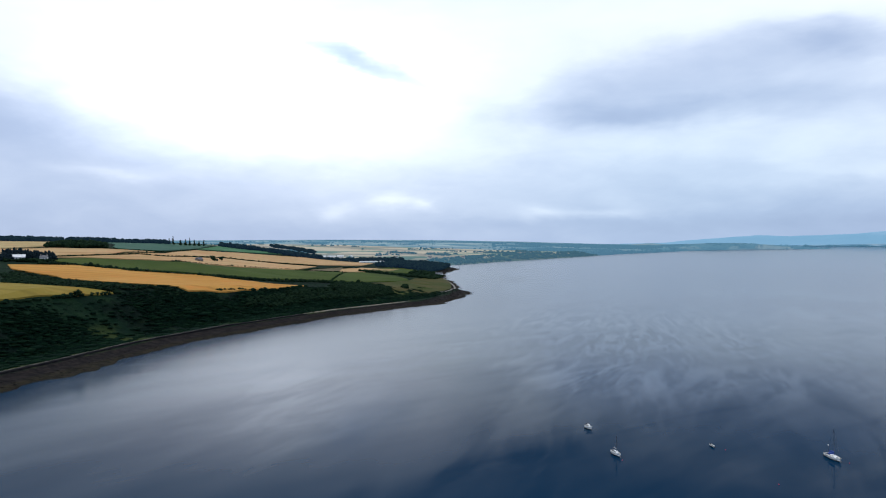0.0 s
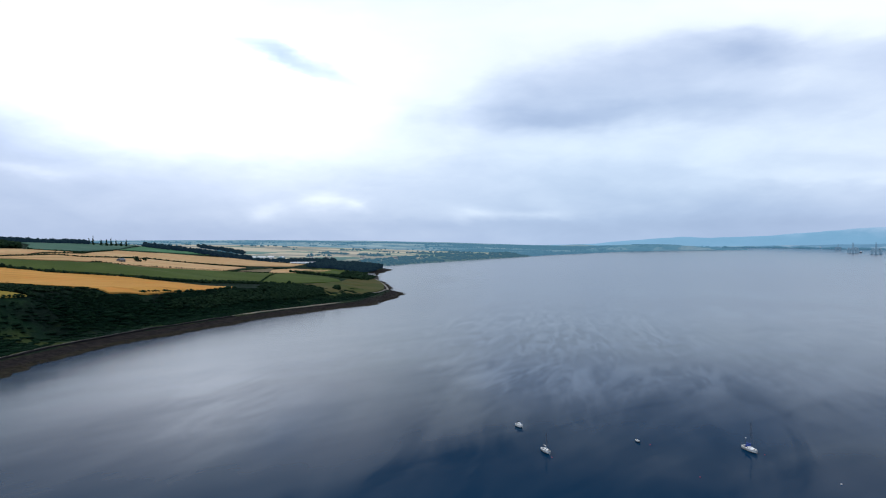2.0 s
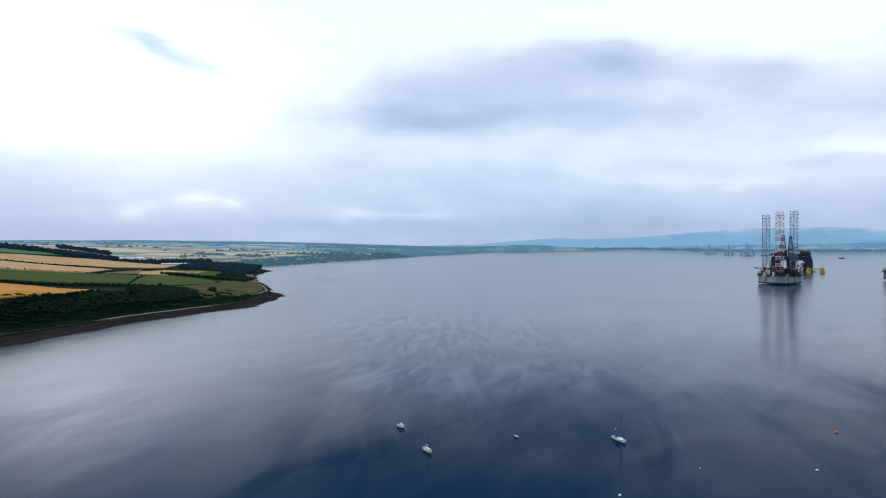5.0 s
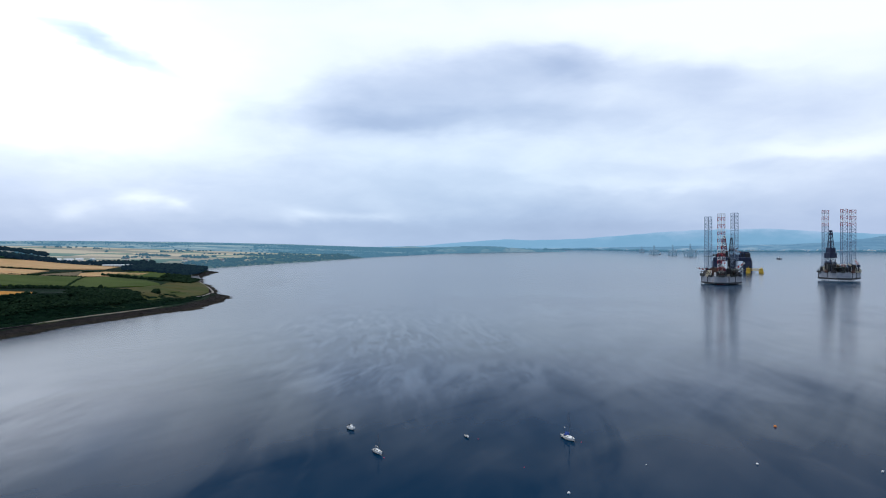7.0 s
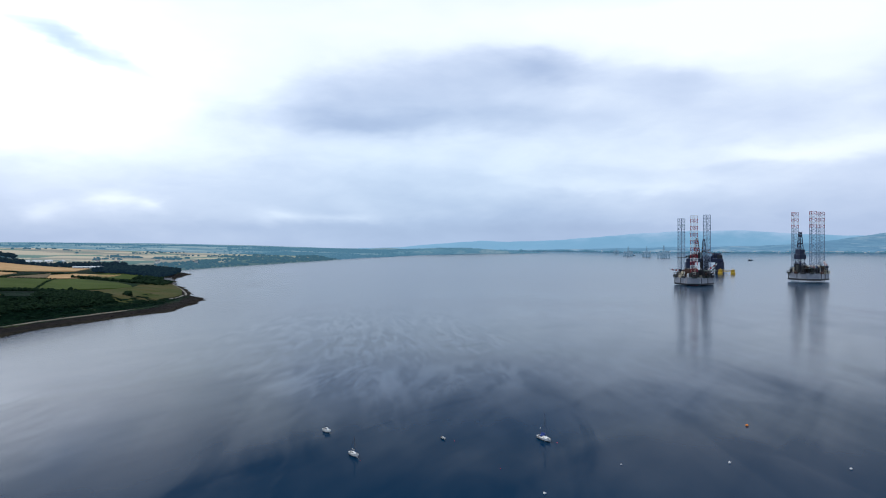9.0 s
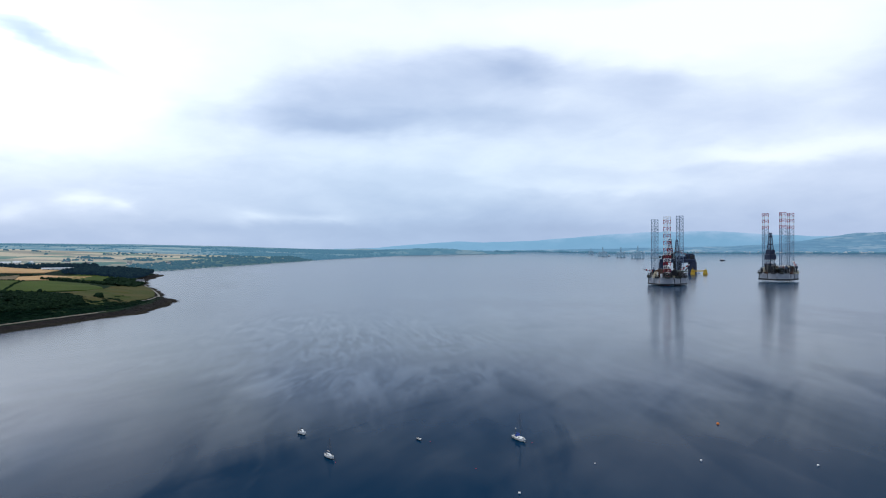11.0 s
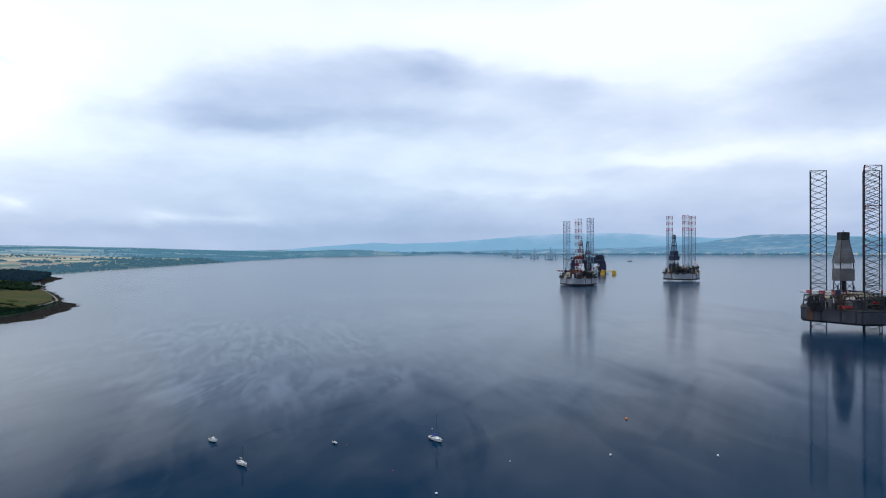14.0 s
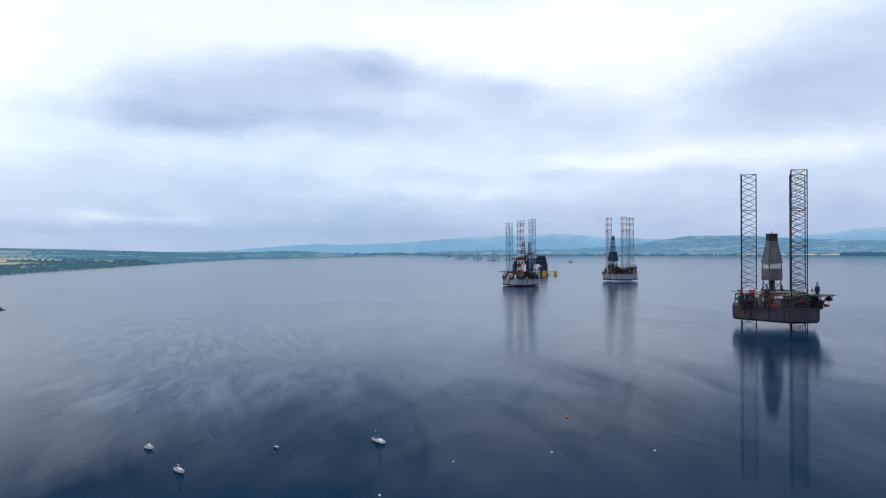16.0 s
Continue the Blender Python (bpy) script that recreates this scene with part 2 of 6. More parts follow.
def land_material():
    """Rough grass, scrub on the steep bank, weed and shingle by the water, rock where it is bare."""
    m, t, s = material("rough_grass")
    p = place_of(t)
    xyz = node(t, "ShaderNodeSeparateXYZ")
    t.links.new(p, xyz.inputs[0])
    z = xyz.outputs[2]
    n1, n2 = noise_tex(t, p, 0.02, 5.0, 0.6), noise_tex(t, p, 0.25, 5.0, 0.65)
    n3 = noise_tex(t, stretched(t, p, 0.06, 0.06, 0.14), 1.0, 6.0, 0.65, 0.8)
    grass = mixed(t, ramp(t, n1, [(0.35, grey(0)), (0.65, grey(1))]), (0.003, 0.013, 0.008), (0.006, 0.021, 0.010))
    grass = mixed(t, ramp(t, n3, [(0.42, grey(0)), (0.70, grey(1))]), grass, (0.010, 0.027, 0.011))
    grass = mixed(t, ramp(t, n2, [(0.5, grey(0)), (0.78, grey(1))]), grass, (0.009, 0.022, 0.009))
    n4, n5 = noise_tex(t, p, 0.034, 5.0, 0.6, 0.6), noise_tex(t, p, 0.028, 6.0, 0.65, 0.4)
    grass = mixed(t, ramp(t, n5, [(0.5, grey(0)), (0.62, grey(0.8))]), grass, (0.0018, 0.0065, 0.005))
    foot = ramp(t, calc(t, "DIVIDE", z, 16.0), [(0.2, grey(1)), (0.5, grey(0.7)), (0.9, grey(0))])
    grass = mixed(t, calc(t, "MULTIPLY", foot, ramp(t, n4, [(0.52, grey(0)), (0.64, grey(0.85))])), grass, (0.036, 0.050, 0.013))
    shingle = mixed(t, ramp(t, n2, [(0.3, grey(0)), (0.7, grey(1))]), (0.008, 0.0075, 0.008), (0.024, 0.019, 0.017))
    weed = mixed(t, ramp(t, n2, [(0.35, grey(0)), (0.6, grey(1))]), (0.010, 0.009, 0.007), (0.028, 0.024, 0.015))
    edge = calc(t, "ADD", z, calc(t, "MULTIPLY", calc(t, "SUBTRACT", n2, 0.5), 1.4))
    shore = mixed(t, ramp(t, calc(t, "DIVIDE", edge, 4.0), [(0.18, grey(0)), (0.34, grey(1))]), weed, shingle)
    c = mixed(t, ramp(t, calc(t, "DIVIDE", edge, 6.0), [(0.48, grey(0)), (0.58, grey(1))]), shore, grass)
    plug(t, c, s.inputs["Base Color"])
    s.inputs["Roughness"].default_value, s.inputs["Specular IOR Level"].default_value = 0.95, 0.04
    bumped(t, s, calc(t, "ADD", n2, calc(t, "MULTIPLY", n3, 2.5)), 0.6, 1.6)
    return m


def crop_material(name, a, b, rows=0.0, turn=0.0):
    m, t, s = material(name)
    p = place_of(t)
    n1, n2 = noise_tex(t, p, 0.012, 4.0, 0.6), noise_tex(t, p, 0.2, 5.0, 0.7)
    c = mixed(t, ramp(t, n1, [(0.3, grey(0)), (0.7, grey(1))]), a, b)
    c = mixed(t, 0.25, c, mixed(t, n2, grey(0.2), grey(0.9)), "OVERLAY")
    worn = noise_tex(t, p, 0.045, 5.0, 0.65, 0.6)
    c = mixed(t, calc(t, "MULTIPLY", ramp(t, worn, [(0.5, grey(0)), (0.7, grey(1))]), 0.35), c, (a[0] * 1.5, a[1] * 0.95, a[2] * 1.1))
    if rows:
        w = node(t, "ShaderNodeTexWave", wave_type="BANDS", bands_direction="X")
        plug(t, stretched(t, p, 1, 1, 1, turn), w.inputs["Vector"])
        w.inputs["Scale"].default_value, w.inputs["Distortion"].default_value, w.inputs["Detail Scale"].default_value = rows, 1.5, 0.05
        c = mixed(t, calc(t, "MULTIPLY", ramp(t, w.outputs["Fac"], [(0.0, grey(1)), (0.25, grey(0))]), 0.3), c, tuple(v * 0.55 for v in a))
    plug(t, c, s.inputs["Base Color"])
    s.inputs["Roughness"].default_value, s.inputs["Specular IOR Level"].default_value = 0.9, 0.04
    bumped(t, s, n2, 0.4, 0.8)
    return m


def leaf_material(name, a, b):
    m, t, s = material(name)
    p = place_of(t)
    isle = node(t, "ShaderNodeNewGeometry").outputs["Random Per Island"]
    n = noise_tex(t, p, 1.2, 4.0, 0.7)
    c = mixed(t, isle, a, b)
    c = mixed(t, 0.4, c, mixed(t, n, grey(0.15), grey(0.95)), "OVERLAY")
    plug(t, c, s.inputs["Base Color"])
    s.inputs["Roughness"].default_value, s.inputs["Specular IOR Level"].default_value = 0.95, 0.02
    bumped(t, s, n, 0.45, 0.8)
    return m


def hazed_material(name, a, b, glow, strength, scale=0.004, patch=None, patch_at=0.62, cells=(0.0034, 0.0058, 0.0), cloud=None):
    """Far land with the haze of miles of air put in as a blue glow."""
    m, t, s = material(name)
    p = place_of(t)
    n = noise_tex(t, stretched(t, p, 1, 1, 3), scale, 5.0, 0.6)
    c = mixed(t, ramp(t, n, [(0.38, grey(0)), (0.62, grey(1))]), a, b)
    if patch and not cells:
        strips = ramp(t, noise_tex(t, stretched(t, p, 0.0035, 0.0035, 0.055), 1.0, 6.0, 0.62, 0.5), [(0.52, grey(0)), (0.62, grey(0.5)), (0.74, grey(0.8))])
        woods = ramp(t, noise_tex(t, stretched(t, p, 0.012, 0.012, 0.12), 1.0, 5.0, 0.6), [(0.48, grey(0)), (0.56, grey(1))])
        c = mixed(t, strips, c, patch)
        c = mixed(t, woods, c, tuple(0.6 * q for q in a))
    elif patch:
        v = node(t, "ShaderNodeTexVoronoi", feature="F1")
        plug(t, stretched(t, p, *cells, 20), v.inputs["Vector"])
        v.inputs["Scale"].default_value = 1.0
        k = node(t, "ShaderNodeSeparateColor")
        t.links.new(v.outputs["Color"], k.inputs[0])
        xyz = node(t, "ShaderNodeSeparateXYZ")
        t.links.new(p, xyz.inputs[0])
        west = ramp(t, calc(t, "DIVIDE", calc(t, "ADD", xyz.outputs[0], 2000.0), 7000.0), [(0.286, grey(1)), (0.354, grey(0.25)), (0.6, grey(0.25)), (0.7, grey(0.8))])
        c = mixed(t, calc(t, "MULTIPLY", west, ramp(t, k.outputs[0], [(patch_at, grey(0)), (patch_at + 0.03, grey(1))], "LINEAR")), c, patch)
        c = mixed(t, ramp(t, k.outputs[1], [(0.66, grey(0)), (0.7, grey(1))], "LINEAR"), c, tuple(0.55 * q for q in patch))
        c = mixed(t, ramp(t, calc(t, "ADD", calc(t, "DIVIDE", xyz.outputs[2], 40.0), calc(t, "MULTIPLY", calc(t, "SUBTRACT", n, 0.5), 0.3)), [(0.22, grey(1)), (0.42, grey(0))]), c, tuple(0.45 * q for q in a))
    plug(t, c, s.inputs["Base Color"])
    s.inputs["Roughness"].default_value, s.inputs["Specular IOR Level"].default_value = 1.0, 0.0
    # emission stands for haze in the air; nothing here is a lamp
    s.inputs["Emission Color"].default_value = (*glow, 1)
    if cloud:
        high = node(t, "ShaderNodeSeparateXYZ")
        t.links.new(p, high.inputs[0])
        # mist on the tops painted in: glow fades to sky colour by height
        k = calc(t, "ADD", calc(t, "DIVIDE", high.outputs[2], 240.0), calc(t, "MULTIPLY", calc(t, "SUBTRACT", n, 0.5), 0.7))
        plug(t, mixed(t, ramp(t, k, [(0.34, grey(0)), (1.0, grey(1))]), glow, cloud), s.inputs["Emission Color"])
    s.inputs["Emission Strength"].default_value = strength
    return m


MAT = {
    "sea": sea_material(),
    "land": land_material(),
    "ripe_yellow": crop_material("ripening_barley", (0.22, 0.16, 0.028), (0.27, 0.20, 0.045), 0.012, 70),
    "ripe_orange": crop_material("ripe_wheat", (0.44, 0.205, 0.042), (0.50, 0.26, 0.065), 0.012, 60),
    "pasture": crop_material("green_pasture", (0.040, 0.064, 0.012), (0.058, 0.084, 0.017)),
    "pasture_blue": crop_material("root_crop", (0.045, 0.105, 0.075), (0.065, 0.13, 0.09)),
    "pasture_bright": crop_material("young_grass", (0.05, 0.14, 0.07), (0.07, 0.17, 0.085)),
    "stubble": crop_material("stubble_straw", (0.43, 0.265, 0.12), (0.49, 0.325, 0.165), 0.01, 40),
    "stubble_pale": crop_material("pale_stubble", (0.40, 0.285, 0.13), (0.46, 0.345, 0.17), 0.01, 40),
    "headland": crop_material("coarse_headland_grass", (0.034, 0.056, 0.012), (0.082, 0.066, 0.024)),
    "stubble_brown": crop_material("ploughed_soil", (0.13, 0.10, 0.06), (0.17, 0.14, 0.08)),
    "gorse": leaf_material("gorse_leaves", (0.003, 0.0118, 0.0078), (0.0078, 0.0238, 0.0112)),
    "hedge": leaf_material("hedge_leaves", (0.006, 0.017, 0.010), (0.016, 0.033, 0.015)),
    # needles tinted blue to carry the haze of distance
    "conifer": leaf_material("conifer_needles", (0.008, 0.016, 0.022), (0.016, 0.028, 0.032)),
    "bark": surface("bark", (0.09, 0.07, 0.05), (0.14, 0.11, 0.08), 0.9, 0.5, 6),
    "track": surface("gravel_track", (0.13, 0.12, 0.105), (0.21, 0.19, 0.16), 0.95, 0.2, 2.0),
    "wall_stone": surface("dark_revetment_stone", (0.006, 0.006, 0.008), (0.017, 0.016, 0.016), 0.9, 0.3, 2.0, bump=0.6, spec=0.02),
    "sand": surface("pale_dry_sand", (0.22, 0.185, 0.14), (0.32, 0.27, 0.20), 0.95, 0.2, 2.0),
    # leaves with a faint blue glow put in for haze
    "hazy_tree": hazed_material("woodland_leaves_afar", (0.006, 0.014, 0.012), (0.014, 0.026, 0.018), (0.06, 0.16, 0.34), 0.075, 0.12),
    # steel made blue-grey and glowing to stand for haze over the rigs
    "far_rig": hazed_material("hazed_far_steel", (0.10, 0.13, 0.16), (0.15, 0.18, 0.2), (0.17, 0.33, 0.50), 0.40, 0.05),
    "rock": surface("shore_rock", (0.010, 0.009, 0.009), (0.030, 0.025, 0.022), 0.85, 0.3, 2.0, bump=0.6, spec=0.05),
    # haze put into these far tones: bluish base colour plus glow
    "far_land": hazed_material("far_farmland", (0.06, 0.10, 0.05), (0.12, 0.15, 0.08), (0.20, 0.36, 0.50), 0.34, 0.004, (0.43, 0.32, 0.19), 0.40, (0.0055, 0.0095, 0.0)),
    "distant_land": hazed_material("distant_farmland", (0.03, 0.06, 0.06), (0.05, 0.085, 0.075), (0.14, 0.34, 0.54), 0.52, 0.004, (0.26, 0.26, 0.20), 0.70, (0.006, 0.012, 0.0)),
    # tree tones below also carry haze as glow
    "distant_tree": hazed_material("distant_leaves", (0.02, 0.045, 0.04), (0.035, 0.065, 0.055), (0.13, 0.33, 0.53), 0.50, 0.05),
    "far_tree": hazed_material("far_tree_leaves", (0.016, 0.036, 0.028), (0.03, 0.055, 0.035), (0.10, 0.25, 0.40), 0.40, 0.05),
    "far_hill": hazed_material("far_hills", (0.03, 0.055, 0.065), (0.055, 0.08, 0.08), (0.17, 0.36, 0.58), 0.68, 0.004, (0.30, 0.26, 0.20), 0.62, None),
    "point_tree": hazed_material("wooded_point_leaves", (0.015, 0.035, 0.045), (0.025, 0.05, 0.05), (0.08, 0.21, 0.40), 0.46, 0.05),
    "far_strip": hazed_material("pale_shore_fields", (0.30, 0.27, 0.22), (0.40, 0.36, 0.29), (0.20, 0.30, 0.42), 0.45, 0.01),
    "far_fog": hazed_material("misty_mountain", (0.05, 0.08, 0.09), (0.07, 0.10, 0.11), (0.20, 0.41, 0.63), 0.88, cloud=(0.47, 0.60, 0.84)),
}

# ---- land and water ----
SHORE = [(-260, -420), (-215, -120), (-195, 120), (-187, 240), (-185, 294), (-178, 328), (-170, 371), (-160, 423), (-142, 474), (-116, 526),
         (-86, 588), (-44, 648), (-12, 690), (9, 734), (22, 785), (34, 866), (20, 900), (18, 1010), (8, 1120), (0, 1240), (0, 1360), (12, 1480),
         (38, 1640), (-5, 1720), (5, 1890), (109, 2086), (225, 2300), (365, 2540), (645, 3030), (822, 3300), (1335, 3770), (1700, 3820), (2091, 3757),
         (2060, 3830), (1800, 4050), (1500, 4300), (1500, 4860)]


def smooth(a, b, v):
    k = np.clip((v - a) / (b - a), 0, 1)
    return k * k * (3 - 2 * k)


def inland(x, y):
    """Metres from the waterline, positive on land."""
    x, y = np.asarray(x, float), np.asarray(y, float)
    best, inside = np.full(x.shape, 1e9), np.zeros(x.shape, bool)
    for (ax, ay), (bx, by) in zip(SHORE, SHORE[1:]):
        dx, dy = bx - ax, by - ay
        k = np.clip(((x - ax) * dx + (y - ay) * dy) / (dx * dx + dy * dy), 0, 1)
        best = np.minimum(best, np.hypot(x - ax - k * dx, y - ay - k * dy))
    ring = SHORE + [(-6000, 4860), (-6000, -420)]
    for (ax, ay), (bx, by) in zip(ring, ring[1:] + ring[:1]):
        if ay != by:
            inside ^= ((ay > y) != (by > y)) & (x < (bx - ax) * (y - ay) / (by - ay) + ax)
    return np.where(inside, best, -best)


def sea(x, y):
    """Level of the water: the far reach lies a little higher."""
    bearing = np.degrees(np.arctan2(x, y))
    return 22 * (np.clip(np.hypot(x, y) - 3000, 0, None) / 1750) ** 1.5 * (1 - 0.5 * smooth(29.5, 37, bearing))


def relief(x, y):
    """Gullies and hummocks, between about -1 and 1."""
    a = np.sin(x * 0.061 + 1.7 * np.sin(y * 0.023)) * np.sin(y * 0.052 + 1.3 * np.sin(x * 0.037))
    b = np.sin(x * 0.17 + y * 0.09 + 1.1 * np.sin(y * 0.11)) * np.sin(y * 0.19 - x * 0.07)
    return 0.65 * a + 0.35 * b


def ground(x, y):
    """Height of the land, negative under water."""
    x, y = np.asarray(x, float), np.asarray(y, float)
    s = inland(x, y)
    bluff = np.interp(y, [0, 420, 550, 650, 760, 870, 1000, 1700, 2500, 4000], [31, 31, 25, 18, 9, 4, 6, 6, 10, 8])
    z = np.interp(s, [-200, 0, 12, 14.5, 20], [-6, 0, 2.2, 3.2, 3.6])
    near = 1 - smooth(1350, 1900, y + 0.12 * x)
    rise = s - np.interp(y, [540, 640], [4.5, 0.0])
    top = bluff + near * (33 - bluff) * smooth(110, 520, rise)
    z = z + top * smooth(23, 84, rise) + near * np.interp(rise, [84, 300, 500, 760, 1000], [0, 12, 26, 35, 38])
    ridge = np.interp(x, [-1500, -700, 0, 750, 1050, 1300, 1700, 2000, 2100], [66, 65, 58, 46, 38, 36, 30, 20, 8])
    far = smooth(1500, 2600, y)
    z = z + far * (ridge - 14) * np.interp(s, [0, 60, 500, 1000, 1600], [0, 0.04, 0.42, 0.85, 1.0])
    z = z + 17 * np.interp(x, [1250, 1480, 1700, 1950, 2085], [0, 1, 1.05, 0.75, 0.3]) * smooth(-10, 160, s) * smooth(3500, 3700, y)
    z = z + relief(x, y) * np.interp(s, [-20, 0, 20, 28, 50, 68, 84, 400], [0.1, 0.5, 0.35, 0.5, 2.8, 1.2, 0.15, 0.3])
    return z + sea(x, y) * (s > -400)


def sheet(name, pts, rows, cols, mat, wrap=False):
    """A grid of points as one mesh."""
    i = np.arange(rows * cols).reshape(rows, cols)
    if wrap:
        i = np.concatenate([i, i[:, :1]], 1)
    quads = np.stack([i[:-1, :-1], i[1:, :-1], i[1:, 1:], i[:-1, 1:]], -1).reshape(-1, 4)
    me = bpy.data.meshes.new(name)
    me.from_pydata(np.asarray(pts, float).tolist(), [], quads.tolist())
    me.polygons.foreach_set("use_smooth", np.ones(len(quads), bool))
    me.materials.append(mat)
    me.update()
    return new(name, me)


def make_sea():
    r = np.concatenate([np.linspace(0.01, 3000, 31), np.linspace(3040, 4930, 48)])
    a = np.radians(np.arange(0, 360, 2.0))
    R, A = np.meshgrid(r, a, indexing="ij")
    x, y = R * np.sin(A), R * np.cos(A)
    ob = sheet("water", np.stack([x, y, sea(x, y)], -1).reshape(-1, 3), len(r), len(a), MAT["sea"], True)
    tagged(ob, "calm grey-blue sea firth with faint wind slicks", "water", kind="structure")


def make_land():
    r = 170 * (4920 / 170) ** np.linspace(0, 1, 420)
    a = np.radians(np.linspace(-112, 34, 560))
    R, A = np.meshgrid(r, a, indexing="ij")
    x, y = R * np.sin(A), R * np.cos(A)
    z = ground(x, y)
    split = int(np.searchsorted(r, 1900))
    P = np.stack([x, y, z], -1)
    near = sheet("ground", P[: split + 1].reshape(-1, 3), split + 1, len(a), MAT["land"])
    tagged(near, "green coastal farmland with a steep scrubby bank", "ground", kind="structure")
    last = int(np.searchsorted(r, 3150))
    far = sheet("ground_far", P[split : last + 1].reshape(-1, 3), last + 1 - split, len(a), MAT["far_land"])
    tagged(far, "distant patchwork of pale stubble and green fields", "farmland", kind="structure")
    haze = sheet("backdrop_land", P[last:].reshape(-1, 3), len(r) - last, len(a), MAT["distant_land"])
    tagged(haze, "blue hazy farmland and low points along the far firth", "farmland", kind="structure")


def make_hills():
    """Hills across the water: ridges by bearing in degrees and height in metres."""
    def ridge(name, r0, r1, bearings, heights, mat, label, seed, uneven):
        b = np.linspace(bearings[0], bearings[-1], 260)
        top = np.interp(b, bearings, heights)
        top = top * (1 + uneven * np.array([noise.fractal((v * 0.35, seed, 0), 1.0, 2.0, 5) for v in b]))
        k = np.linspace(0, 1, 14)
        R = r0 + (r1 - r0) * k[:, None] + 0 * b
        shape = np.array([[noise.fractal((v * 0.6, q * 3, seed + 9), 1.0, 2.0, 4) for v in b] for q in k])
        x, y = R * np.sin(np.radians(b)), R * np.cos(np.radians(b))
        base = sea(x, y) - 1.0
        z = base + (top - base) * np.clip(smooth(0, 1, k)[:, None] + 0.10 * shape * np.sin(np.pi * k)[:, None], 0, 1)
        tagged(sheet(name, np.stack([x, y, z], -1).reshape(-1, 3), len(k), len(b), mat), label, "hill", kind="structure")

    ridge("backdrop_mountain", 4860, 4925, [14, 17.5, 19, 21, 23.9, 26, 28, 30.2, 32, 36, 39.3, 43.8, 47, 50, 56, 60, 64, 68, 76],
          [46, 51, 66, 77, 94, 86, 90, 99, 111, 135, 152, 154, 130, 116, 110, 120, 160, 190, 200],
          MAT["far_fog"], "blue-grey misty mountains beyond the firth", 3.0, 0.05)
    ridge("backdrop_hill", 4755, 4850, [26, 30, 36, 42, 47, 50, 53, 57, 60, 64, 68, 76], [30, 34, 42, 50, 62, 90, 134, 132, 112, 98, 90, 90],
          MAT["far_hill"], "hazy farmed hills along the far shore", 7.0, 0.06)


def shore_fields():
    """Pale fields low on the far shore."""
    b = np.linspace(56.5, 63.3, 40)
    rows = []
    for r, z in ((4728, -1.0), (4734, 2.5), (4742, 7.0)):
        x, y = r * np.sin(np.radians(b)), r * np.cos(np.radians(b))
        rows.append(np.stack([x, y, sea(x, y) + z * (0.6 + 0.4 * np.sin(b * 1.3) ** 2)], -1))
    tagged(sheet("backdrop_fields", np.concatenate(rows), 3, len(b), MAT["far_strip"]), "pale stubble fields low on the far shore", "field", kind="structure")


shore_fields()
make_sea()
make_land()
make_hills()


def draped(name, corners, mat, lift, step):
    """A patch on the land inside the given corners."""
    bm = bmesh.new()
    bm.faces.new([bm.verts.new((x, y, 0)) for x, y in corners])
    for axis in (0, 1):
        lo, hi = min(c[axis] for c in corners), max(c[axis] for c in corners)
        for v in np.arange(lo + step, hi, step):
            no = (1, 0, 0) if axis == 0 else (0, 1, 0)
            bmesh.ops.bisect_plane(bm, geom=bm.verts[:] + bm.edges[:] + bm.faces[:], plane_co=(v * no[0], v * no[1], 0), plane_no=no)
    bmesh.ops.triangulate(bm, faces=bm.faces[:])
    xy = np.array([v.co[:2] for v in bm.verts])
    z = ground(xy[:, 0], xy[:, 1])
    for v, h in zip(bm.verts, z):
        v.co.z = h + lift
    bmesh.ops.recalc_face_normals(bm, faces=bm.faces[:])
    if sum(f.normal.z for f in bm.faces) < 0:
        bmesh.ops.reverse_faces(bm, faces=bm.faces[:])
    # the standing edge of the crop
    rim = [e for e in bm.edges if e.is_boundary]
    made = bmesh.ops.extrude_edge_only(bm, edges=rim)
    for v in made["geom"]:
        if isinstance(v, bmesh.types.BMVert):
            v.co.z -= lift + 1.0
    me = bpy.data.meshes.new(name)
    bm.to_mesh(me)
    bm.free()
    me.materials.append(mat)
    return new(name, me)


FIELD_LABEL = {"ripe_yellow": "yellow field of ripening barley above the shore bank", "ripe_orange": "golden field of ripe wheat on the hillside",
               "pasture": "dark green pasture between hedges", "pasture_blue": "bluish green field of root crops near the crest", "pasture_bright": "bright green grass field beside a tree belt",
               "stubble": "tan stubble field on the hillside", "stubble_pale": "pale straw stubble field near the hilltop", "headland": "coarse green grass on the low headland", "stubble_brown": "small brown ploughed plot among fields"}
def field(kind, corners):
    tagged(draped("field", corners, MAT[kind], 1.0, 11), FIELD_LABEL[kind], "field", kind="structure")


field("ripe_yellow", [(-334, 448), (-293, 468), (-270, 466), (-239, 457), (-220, 471), (-229, 445), (-238, 417), (-243, 387), (-249, 333)])
field("ripe_orange", [(-406, 660), (-376, 720), (-354, 735), (-321, 726), (-263, 758), (-195, 730), (-129, 662), (-149, 622), (-174, 563), (-193, 534), (-224, 536), (-256, 544), (-297, 554), (-321, 587), (-351, 607), (-385, 631)])
field("pasture", [(-420, 733), (-398, 786), (-323, 837), (-263, 905), (-203, 1002), (-156, 1093), (-143, 896), (-180, 792), (-239, 780), (-295, 764), (-347, 744), (-383, 733)])
field("stubble", [(-429, 754), (-388, 833), (-348, 900), (-317, 1035), (-274, 1093), (-213, 1190), (-211, 999), (-261, 924), (-327, 846), (-400, 790)])
